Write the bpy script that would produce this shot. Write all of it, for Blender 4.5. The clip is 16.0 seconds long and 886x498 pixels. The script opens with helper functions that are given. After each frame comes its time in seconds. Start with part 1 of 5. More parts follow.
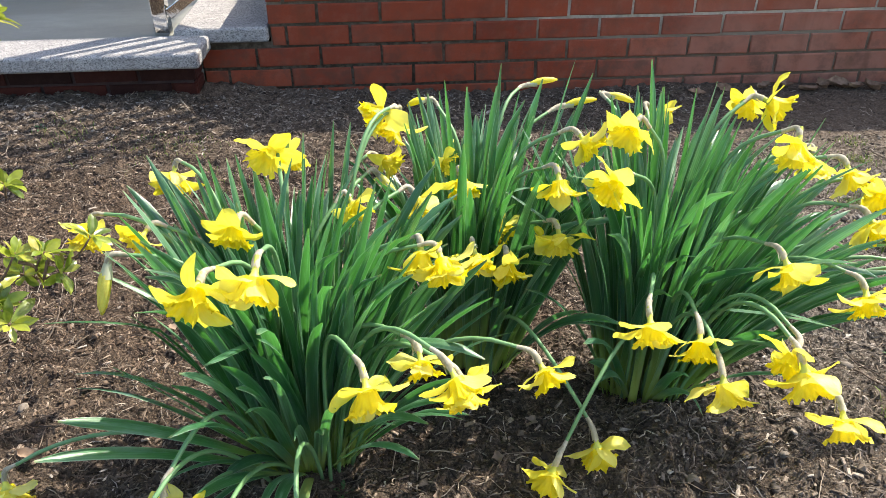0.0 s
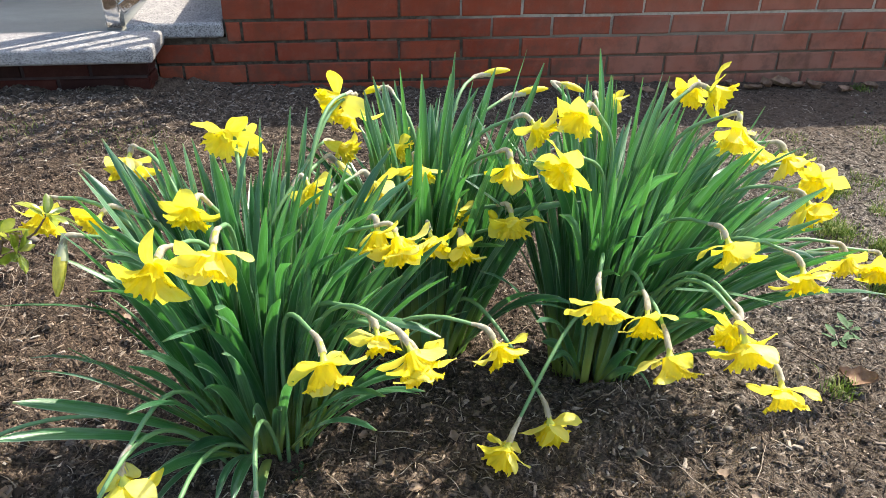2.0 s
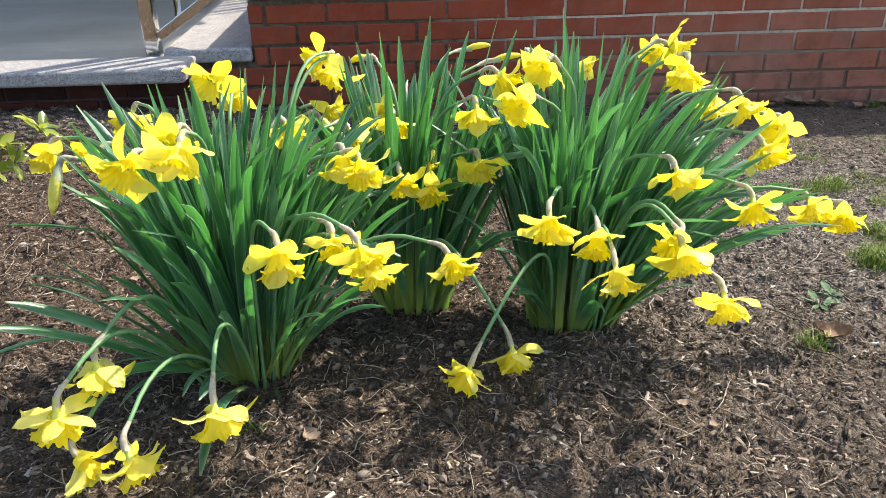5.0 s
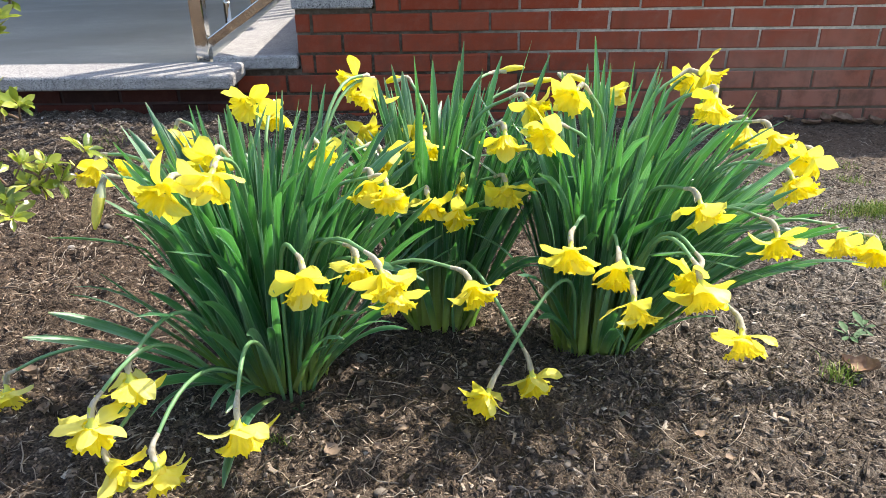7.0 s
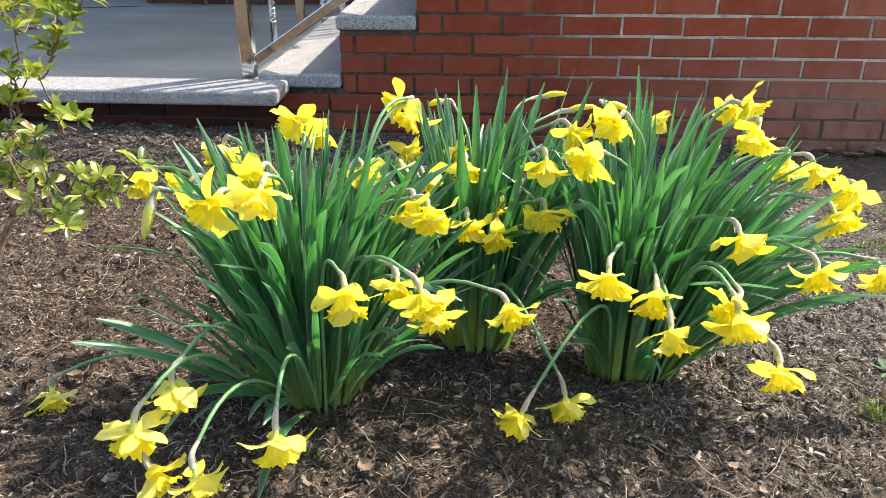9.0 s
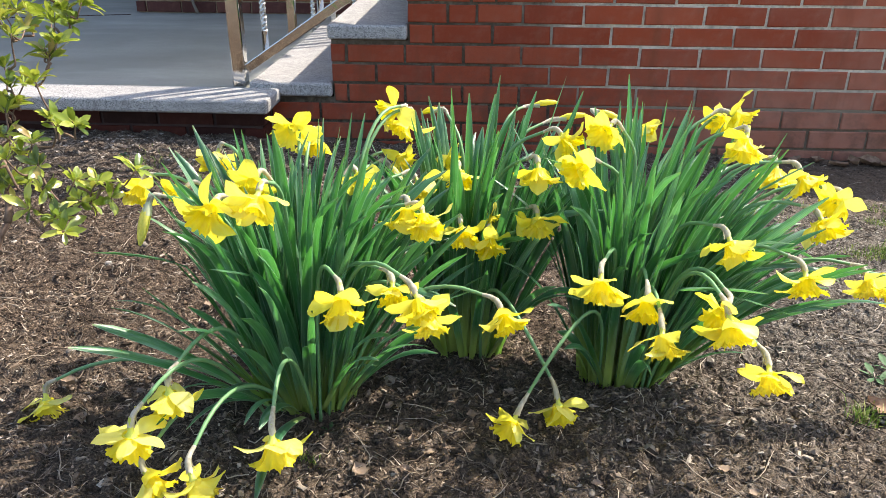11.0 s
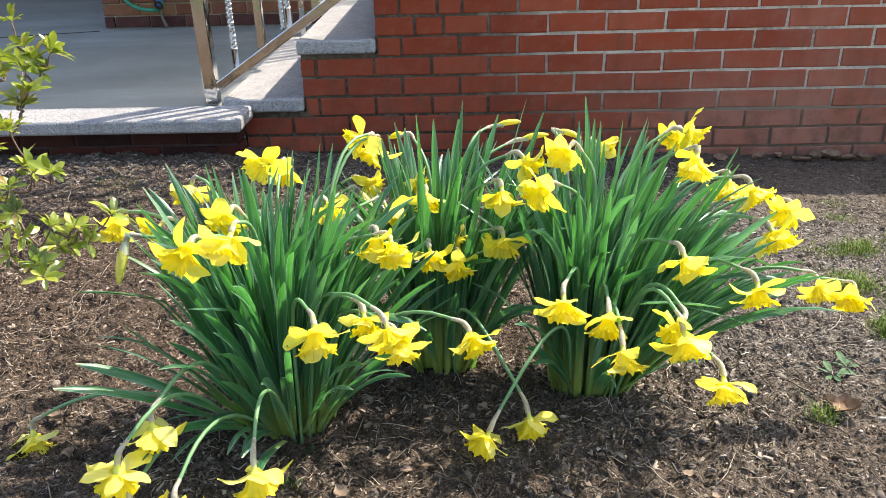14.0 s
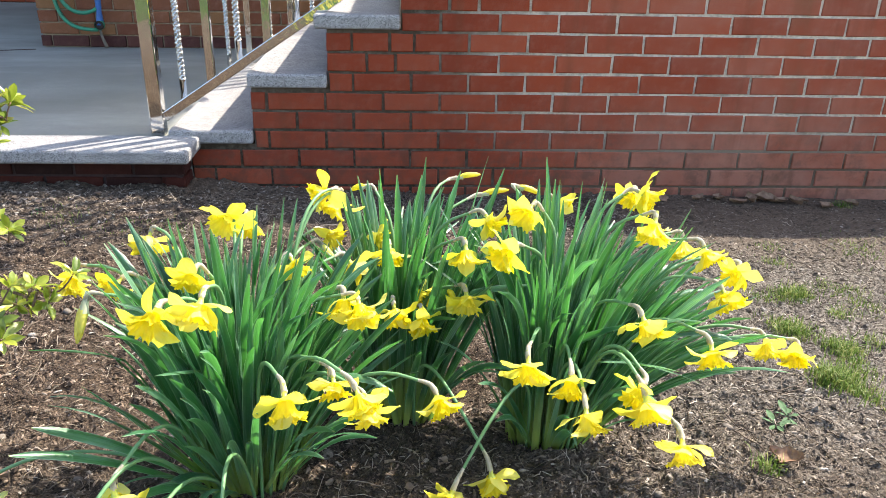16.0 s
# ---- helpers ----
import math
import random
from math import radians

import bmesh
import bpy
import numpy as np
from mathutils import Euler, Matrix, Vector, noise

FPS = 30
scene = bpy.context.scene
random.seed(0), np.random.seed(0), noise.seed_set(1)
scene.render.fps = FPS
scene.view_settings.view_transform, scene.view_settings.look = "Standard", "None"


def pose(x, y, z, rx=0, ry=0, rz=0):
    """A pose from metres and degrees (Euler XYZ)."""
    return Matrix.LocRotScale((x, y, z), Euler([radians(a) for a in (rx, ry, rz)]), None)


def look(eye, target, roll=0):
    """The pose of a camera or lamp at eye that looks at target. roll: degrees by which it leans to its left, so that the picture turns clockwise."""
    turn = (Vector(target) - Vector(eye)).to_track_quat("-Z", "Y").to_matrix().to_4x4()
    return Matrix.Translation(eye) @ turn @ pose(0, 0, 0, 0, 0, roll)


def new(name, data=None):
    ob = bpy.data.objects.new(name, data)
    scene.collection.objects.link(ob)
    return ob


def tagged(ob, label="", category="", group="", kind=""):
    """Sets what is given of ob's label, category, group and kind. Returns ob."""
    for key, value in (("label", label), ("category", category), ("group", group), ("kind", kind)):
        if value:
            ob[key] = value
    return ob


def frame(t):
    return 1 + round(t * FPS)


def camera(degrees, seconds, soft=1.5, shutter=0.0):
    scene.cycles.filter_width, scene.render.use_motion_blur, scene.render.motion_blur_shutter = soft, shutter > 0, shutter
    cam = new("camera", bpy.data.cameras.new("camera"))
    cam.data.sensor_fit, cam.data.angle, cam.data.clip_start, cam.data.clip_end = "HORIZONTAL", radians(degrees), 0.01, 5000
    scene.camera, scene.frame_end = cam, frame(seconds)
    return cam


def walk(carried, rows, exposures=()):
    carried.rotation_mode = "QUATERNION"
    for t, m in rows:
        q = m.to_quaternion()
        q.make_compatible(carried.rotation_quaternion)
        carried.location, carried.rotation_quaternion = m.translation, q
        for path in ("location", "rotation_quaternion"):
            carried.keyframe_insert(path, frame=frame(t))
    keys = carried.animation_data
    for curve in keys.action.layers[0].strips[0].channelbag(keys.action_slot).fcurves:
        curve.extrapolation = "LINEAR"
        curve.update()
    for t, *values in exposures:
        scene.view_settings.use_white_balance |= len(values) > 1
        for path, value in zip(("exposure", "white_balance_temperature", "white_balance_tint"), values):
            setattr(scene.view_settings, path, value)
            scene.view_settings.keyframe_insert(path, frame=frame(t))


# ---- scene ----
cam = camera(58.0, 16.0, soft=0.75)
PATH = [
    (0, (-0.527, -2.567, 0.945), (-0.457, -0.872, -0.114), -0.9),
    (0.5, (-0.546, -2.601, 0.971), (-0.418, -0.901, -0.074), 0.2),
    (1, (-0.547, -2.614, 0.988), (-0.44, -0.931, -0.087), -0.2),
    (1.5, (-0.533, -2.611, 0.978), (-0.43, -0.93, -0.101), -0.7),
    (2, (-0.528, -2.603, 0.931), (-0.35, -0.91, -0.118), 0.7),
    (2.5, (-0.516, -2.637, 0.884), (-0.318, -0.9, -0.086), 0.3),
    (3, (-0.471, -2.706, 0.846), (-0.352, -0.929, -0.064), -1.8),
    (3.5, (-0.438, -2.769, 0.813), (-0.383, -0.974, -0.068), -2.2),
    (4, (-0.427, -2.771, 0.783), (-0.382, -0.975, -0.095), -1.7),
    (4.2, (-0.432, -2.769, 0.771), (-0.371, -0.972, -0.104), -1.4),
    (6.3, (-0.385, -2.765, 0.841), (-0.386, -0.996, -0.093), -0.7),
    (6.5, (-0.389, -2.768, 0.84), (-0.407, -0.995, -0.084), -0.7),
    (7, (-0.385, -2.773, 0.839), (-0.445, -0.987, -0.058), -1.1),
    (7.5, (-0.371, -2.773, 0.839), (-0.46, -0.974, -0.032), -1.2),
    (8, (-0.374, -2.772, 0.841), (-0.486, -0.973, -0.026), -1.0),
    (8.5, (-0.388, -2.779, 0.846), (-0.529, -0.979, -0.013), -0.3),
    (11, (-0.403, -2.801, 0.849), (-0.513, -0.985, 0.018), 0.2),
    (11.5, (-0.398, -2.806, 0.849), (-0.498, -0.985, 0.029), -0.1),
    (12, (-0.397, -2.808, 0.85), (-0.484, -0.981, 0.043), -0.3),
    (12.5, (-0.402, -2.806, 0.853), (-0.471, -0.974, 0.053), -0.2),
    (13, (-0.391, -2.806, 0.847), (-0.458, -0.971, 0.054), -0.7),
    (13.5, (-0.383, -2.817, 0.865), (-0.464, -0.987, 0.064), -1.3),
    (14, (-0.38, -2.824, 0.911), (-0.446, -1.011, 0.068), -1.6),
    (14.5, (-0.393, -2.852, 0.953), (-0.411, -1.031, 0.126), -0.4),
    (15, (-0.398, -2.866, 0.983), (-0.388, -1.028, 0.195), 0.1),
    (15.5, (-0.402, -2.849, 0.982), (-0.356, -1.01, 0.196), 0.3),
    (16, (-0.427, -2.81, 0.98), (-0.332, -0.982, 0.174), 1.2),
]
EXPOSURES = [(0.0, 0.98, 6980.0, 10.0), (4.0, 0.94, 6980.0, 10.0), (7.0, 1.0, 6880.0, 10.0), (12.5, 1.05, 6960.0, 10.0), (14.5, 1.13, 6940.0, 10.0), (15.5, 1.28, 6880.0, 10.0), (16.0, 1.31, 6880.0, 10.0)]
walk(cam, [(t, look(eye, target, roll)) for t, eye, target, roll in PATH], EXPOSURES)
SUN, SKY = 4.6, 0.19

# ---- light ----
AZ, EL = radians(55.0), radians(48.5)          # clockwise from +y, above the horizon
world = bpy.data.worlds.new("world")
scene.world = world
world.use_nodes = True
wn = world.node_tree.nodes
sky = wn.new("ShaderNodeTexSky")
sky.sky_type, sky.sun_disc = "NISHITA", False
sky.sun_elevation, sky.sun_rotation = EL, AZ
sky.air_density, sky.dust_density = 1.0, 2.0
wn["Background"].inputs["Strength"].default_value = SKY
world.node_tree.links.new(sky.outputs[0], wn["Background"].inputs["Color"])
lamp = bpy.data.lights.new("sun", "SUN")
lamp.energy, lamp.angle, lamp.color = SUN, radians(0.6), (1.0, 0.95, 0.87)
sun = new("sun", lamp)
sun.matrix_world = look((20 * math.sin(AZ) * math.cos(EL), 20 * math.cos(AZ) * math.cos(EL), 20 * math.sin(EL)), (0, 0, 0))

# ---- materials ----


class Mat:
    """A small wrapper to write node materials in few lines."""

    def __init__(self, name, rough=0.6, metal=0.0, spec=0.5):
        self.m = bpy.data.materials.new(name)
        self.m.use_nodes = True
        self.t = self.m.node_tree
        self.b = self.t.nodes["Principled BSDF"]
        self.b.inputs["Roughness"].default_value = rough
        self.b.inputs["Metallic"].default_value = metal
        self.b.inputs["Specular IOR Level"].default_value = spec
        self.tc = None

    def n(self, kind, **kw):
        node = self.t.nodes.new(kind)
        for key, value in kw.items():
            node.inputs[key.replace("_", " ")].default_value = value
        return node

    def l(self, a, b):
        self.t.links.new(a, b)

    def at(self, space="Object"):
        if self.tc is None:
            self.tc = self.t.nodes.new("ShaderNodeTexCoord")
        return self.tc.outputs[space]

    def noise(self, scale, detail=4.0, rough=0.55, stretch=None, space="Object"):
        node = self.n("ShaderNodeTexNoise", Scale=scale, Detail=detail, Roughness=rough)
        src = self.at(space)
        if stretch:
            mp = self.t.nodes.new("ShaderNodeMapping")
            mp.inputs["Scale"].default_value = stretch
            self.l(src, mp.inputs[0])
            src = mp.outputs[0]
        self.l(src, node.inputs["Vector"])
        return node.outputs["Fac"]

    def voronoi(self, scale, feature="F1", out="Distance", space="Object"):
        node = self.n("ShaderNodeTexVoronoi", Scale=scale)
        node.feature = feature
        self.l(self.at(space), node.inputs["Vector"])
        return node.outputs[out]

    def ramp(self, fac, *stops):
        node = self.t.nodes.new("ShaderNodeValToRGB")
        e = node.color_ramp.elements
        while len(e) < len(stops):
            e.new(0.5)
        for k, (p, c) in enumerate(stops):
            e[k].position, e[k].color = p, (*((c, c, c) if isinstance(c, (int, float)) else c), 1)
        self.l(fac, node.inputs[0])
        return node.outputs[0]

    def mix(self, fac, a, b, how="MIX"):
        node = self.t.nodes.new("ShaderNodeMix")
        node.data_type, node.blend_type = "RGBA", how
        for sock, v in ((node.inputs[0], fac), (node.inputs[6], a), (node.inputs[7], b)):
            if isinstance(v, (int, float)):
                sock.default_value = v
            elif isinstance(v, tuple):
                sock.default_value = (*v, 1)
            else:
                self.l(v, sock)
        return node.outputs[2]

    def attr(self, name):
        node = self.t.nodes.new("ShaderNodeAttribute")
        node.attribute_name = name
        return node.outputs["Fac"]

    def zone(self):
        """How dry and pale the soil is: 0 round the flowers, 1 on the trodden side."""
        pos = self.t.nodes.new("ShaderNodeNewGeometry").outputs["Position"]
        sep = self.t.nodes.new("ShaderNodeSeparateXYZ")
        self.l(pos, sep.inputs[0])
        wide = self.n("ShaderNodeTexNoise", Scale=2.3, Detail=3.0)
        self.l(pos, wide.inputs["Vector"])
        add = self.n("ShaderNodeMath")
        add.operation = "MULTIPLY_ADD"
        self.l(wide.outputs["Fac"], add.inputs[0])
        add.inputs[1].default_value = 1.6
        self.l(sep.outputs[0], add.inputs[2])
        dry = self.ramp(add.outputs[0], (0.36, 0.05), (0.62, 0.45), (1.0, 0.9))
        flip = self.n("ShaderNodeMath")
        flip.operation = "MULTIPLY"
        self.l(sep.outputs[1], flip.inputs[0])
        flip.inputs[1].default_value = -1.0
        by_wall = self.ramp(flip.outputs[0], (0.20, 1.0), (0.75, 0.0))
        fore = self.n("ShaderNodeMath")
        fore.operation = "MULTIPLY"
        self.l(sep.outputs[1], fore.inputs[0])
        fore.inputs[1].default_value = -0.4
        dry = self.mix(self.ramp(fore.outputs[0], (0.56, 0.0), (0.70, 0.75)), dry, (0.24, 0.24, 0.24))
        return self.mix(by_wall, dry, (0.5, 0.5, 0.5)), sep, by_wall

    def rand(self):
        return self.t.nodes.new("ShaderNodeObjectInfo").outputs["Random"]

    def island(self):
        return self.t.nodes.new("ShaderNodeNewGeometry").outputs["Random Per Island"]

    def color(self, c):
        if isinstance(c, tuple):
            self.b.inputs["Base Color"].default_value = (*c, 1)
        else:
            self.l(c, self.b.inputs["Base Color"])
        return self

    def bump(self, h, strength=0.4, dist=0.003):
        node = self.n("ShaderNodeBump", Strength=strength, Distance=dist)
        self.l(h, node.inputs["Height"])
        self.l(node.outputs[0], self.b.inputs["Normal"])
        return self

    def rough(self, fac, lo, hi):
        node = self.t.nodes.new("ShaderNodeMapRange")
        node.inputs["To Min"].default_value, node.inputs["To Max"].default_value = lo, hi
        self.l(fac, node.inputs[0])
        self.l(node.outputs[0], self.b.inputs["Roughness"])
        return self

    def thin(self, c, share):
        """Light that passes through a leaf or petal."""
        tr = self.t.nodes.new("ShaderNodeBsdfTranslucent")
        if isinstance(c, tuple):
            tr.inputs[0].default_value = (*c, 1)
        else:
            self.l(c, tr.inputs[0])
        mx = self.t.nodes.new("ShaderNodeMixShader")
        mx.inputs[0].default_value = share
        self.l(self.b.outputs[0], mx.inputs[1])
        self.l(tr.outputs[0], mx.inputs[2])
        self.l(mx.outputs[0], self.t.nodes["Material Output"].inputs[0])
        return self


def soil():
    m = Mat("soil", 0.95, spec=0.2)
    fine, clod = m.noise(260, 6, 0.7), m.noise(38, 5, 0.65)
    c = m.ramp(fine, (0.34, (0.007, 0.0052, 0.0042)), (0.5, (0.060, 0.040, 0.028)), (0.70, (0.31, 0.228, 0.165)))
    dry = m.ramp(m.noise(120, 5, 0.7), (0.34, (0.022, 0.018, 0.015)), (0.5, (0.135, 0.118, 0.098)), (0.70, (0.46, 0.415, 0.355)))
    zone, sep, by_wall = m.zone()
    c = m.mix(zone, c, dry)
    earth = m.ramp(m.noise(150, 6, 0.7), (0.32, (0.040, 0.028, 0.020)), (0.52, (0.135, 0.098, 0.070)), (0.72, (0.26, 0.20, 0.15)))
    c = m.mix(m.mix(1.0, by_wall, (0.85, 0.85, 0.85), "MULTIPLY"), c, earth)
    # low spots of the clod bump darkened, shade put into the soil colour
    pit_shade = m.mix(zone, m.ramp(clod, (0.36, 0.75), (0.52, 0.0)), m.ramp(clod, (0.34, 0.5), (0.44, 0.0)))
    c = m.mix(pit_shade, c, (0.016, 0.011, 0.008))
    grit = m.noise(700, 3, 0.7)
    c = m.mix(m.ramp(grit, (0.56, 0.0), (0.72, 0.6)), c, (0.22, 0.18, 0.145))
    lawn = m.mix(m.ramp(m.noise(5, 6, 0.75), (0.36, 0.0), (0.62, 1.0)), (0.010, 0.022, 0.006), (0.065, 0.10, 0.024))
    away = m.n("ShaderNodeMath")
    away.operation = "LESS_THAN"
    rim = m.n("ShaderNodeMath")
    rim.operation = "ADD"
    m.l(sep.outputs[1], rim.inputs[0])
    m.l(m.noise(3.0, 6, 0.7), rim.inputs[1])
    m.l(rim.outputs[0], away.inputs[0])
    away.inputs[1].default_value = -2.7
    c = m.mix(away.outputs[0], c, lawn)
    m.color(c)
    h = m.mix(0.5, clod, fine)
    return m.bump(h, 1.0, 0.012).m


def brick(name, lo, mid, hi, pale=0.2, wash=False):
    m = Mat(name, 0.85, spec=0.25)
    base = m.ramp(m.rand(), (0.0, lo), (0.5, mid), (1.0, hi))
    grain = m.noise(420, 5, 0.7, space="Object")
    blot = m.noise(28, 4, 0.6)
    c = m.mix(m.ramp(grain, (0.35, 0.0), (0.7, 0.55)), base, (lo[0] * 0.45, lo[1] * 0.45, lo[2] * 0.5))
    c = m.mix(m.ramp(blot, (0.48, 0.0), (0.75, pale)), c, (0.42, 0.24, 0.18))
    if wash:                                    # pale dust splashed low on the wall, and darker brick near the steps
        pos = m.t.nodes.new("ShaderNodeNewGeometry").outputs["Position"]
        sep = m.t.nodes.new("ShaderNodeSeparateXYZ")
        m.l(pos, sep.inputs[0])
        spot = m.n("ShaderNodeTexNoise", Scale=4.0, Detail=5.0)
        m.l(pos, spot.inputs["Vector"])
        low = m.ramp(sep.outputs[2], (0.04, 1.0), (0.40, 0.0))
        far_x = m.ramp(sep.outputs[0], (0.0, 0.15), (0.6, 1.0))
        dust = m.mix(1.0, low, far_x, "MULTIPLY")
        dust = m.mix(1.0, dust, m.ramp(spot.outputs["Fac"], (0.3, 0.35), (0.6, 0.75)), "MULTIPLY")
        c = m.mix(dust, c, (0.33, 0.165, 0.12))
        smudge = m.n("ShaderNodeTexNoise", Scale=13.0, Detail=6.0, Roughness=0.7)
        m.l(pos, smudge.inputs["Vector"])
        c = m.mix(m.mix(1.0, low, m.ramp(smudge.outputs["Fac"], (0.46, 0.0), (0.62, 0.75)), "MULTIPLY"), c, (0.13, 0.065, 0.045))
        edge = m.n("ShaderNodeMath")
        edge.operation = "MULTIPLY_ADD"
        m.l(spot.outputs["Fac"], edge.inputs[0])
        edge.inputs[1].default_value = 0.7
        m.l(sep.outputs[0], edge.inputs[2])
        steps_dark = m.ramp(edge.outputs[0], (0.06, 0.30), (0.34, 0.0))
        c = m.mix(steps_dark, c, (lo[0] * 0.42, lo[1] * 0.38, lo[2] * 0.42))
        film = m.mix(1.0, far_x, m.ramp(spot.outputs["Fac"], (0.4, 0.05), (0.7, 0.40)), "MULTIPLY")
        c = m.mix(film, c, (0.44, 0.215, 0.155))
        runs = m.n("ShaderNodeTexNoise", Scale=1.0, Detail=4.0, Roughness=0.6)
        long = m.t.nodes.new("ShaderNodeMapping")
        long.inputs["Scale"].default_value = (11.0, 1.0, 0.8)
        m.l(pos, long.inputs[0])
        m.l(long.outputs[0], runs.inputs["Vector"])
        c = m.mix(m.ramp(runs.outputs["Fac"], (0.56, 0.0), (0.74, 0.42)), c, (0.15, 0.055, 0.026))
        warp = m.n("ShaderNodeMath")
        warp.operation = "MULTIPLY_ADD"
        m.l(runs.outputs["Fac"], warp.inputs[0])
        warp.inputs[1].default_value = 0.16
        near = m.n("ShaderNodeMath")
        near.operation = "SUBTRACT"
        m.l(sep.outputs[0], near.inputs[0])
        near.inputs[1].default_value = 0.3
        m.l(near.outputs[0], warp.inputs[2])
        run = m.ramp(warp.outputs[0], (STAIN_X + 0.02, 0.0), (STAIN_X + 0.075, 0.6), (STAIN_X + 0.10, 0.1), (min(1.0, STAIN_X + 0.16), 0.0))
        c = m.mix(m.mix(1.0, run, m.ramp(spot.outputs["Fac"], (0.4, 0.1), (0.6, 0.8)), "MULTIPLY"), c, (0.13, 0.075, 0.035))
    m.color(c).rough(blot, 0.75, 0.95)
    return m.bump(grain, 0.5, 0.0015).m


def mortar():
    m = Mat("mortar", 0.95, spec=0.1)
    sep = m.t.nodes.new("ShaderNodeSeparateXYZ")
    m.l(m.at(), sep.inputs[0])
    add = m.n("ShaderNodeMath")
    add.operation = "MULTIPLY_ADD"
    m.l(m.noise(5, 5, 0.7), add.inputs[0])
    add.inputs[1].default_value = 0.9
    m.l(sep.outputs[0], add.inputs[2])
    white = m.ramp(add.outputs[0], (0.08, 0.0), (0.5, 1.0))
    low = m.ramp(sep.outputs[2], (0.10, 0.0), (0.25, 1.0))
    c = m.mix(white, (0.085, 0.064, 0.045), (0.68, 0.60, 0.49))
    c = m.mix(m.ramp(m.noise(3.2, 6, 0.75, (1.0, 1.0, 2.2)), (0.52, 0.0), (0.64, 0.6)), c, (0.060, 0.050, 0.036))
    c = m.mix(low, m.mix(white, (0.05, 0.038, 0.027), (0.15, 0.105, 0.074)), c)
    c = m.mix(m.ramp(m.noise(13, 5, 0.75), (0.52, 0.0), (0.66, 0.5)), c, (0.22, 0.18, 0.14))
    c = m.mix(m.ramp(m.noise(60, 5, 0.7), (0.35, 0.4), (0.55, 0.0)), c, (0.20, 0.17, 0.135))
    m.color(c)
    return m.bump(m.noise(500, 3), 0.6, 0.001).m


def granite():
    m = Mat("granite", 0.55, spec=0.4)
    v = m.voronoi(420, out="Color")
    sp = m.t.nodes.new("ShaderNodeSeparateColor")
    m.l(v, sp.inputs[0])
    g = m.ramp(sp.outputs[0], (0.0, (0.05, 0.05, 0.054)), (0.13, (0.12, 0.12, 0.127)), (0.22, (0.29, 0.285, 0.285)), (0.7, (0.44, 0.42, 0.41)), (1.0, (0.58, 0.56, 0.545)))
    c = m.mix(m.ramp(m.noise(14, 4), (0.42, 0.0), (0.72, 0.45)), g, (0.20, 0.19, 0.19))
    c = m.mix(m.ramp(m.noise(70, 4, 0.7), (0.5, 0.0), (0.7, 0.5)), c, (0.13, 0.12, 0.12))
    c = m.mix(m.ramp(m.noise(150, 3, 0.6), (0.58, 0.0), (0.66, 0.75)), c, (0.06, 0.06, 0.063))
    m.color(c)
    return m.bump(m.noise(240, 4), 0.25, 0.001).m


def concrete():
    m = Mat("concrete", 0.8, spec=0.3)
    c = m.ramp(m.noise(2.2, 6, 0.62, (0.6, 1.0, 1.0)), (0.3, (0.175, 0.180, 0.157)), (0.5, (0.215, 0.221, 0.196)), (0.7, (0.275, 0.281, 0.254)))
    c = m.mix(m.ramp(m.noise(90, 5, 0.7), (0.4, 0.35), (0.6, 0.0)), c, (0.19, 0.195, 0.20))
    c = m.mix(m.ramp(m.noise(1.1, 5, 0.6, (0.5, 1.6, 1.0)), (0.56, 0.0), (0.70, 0.40)), c, (0.44, 0.45, 0.43))
    m.color(c).rough(m.noise(3, 4), 0.45, 0.85)
    return m.bump(m.noise(150, 5), 0.3, 0.001).m


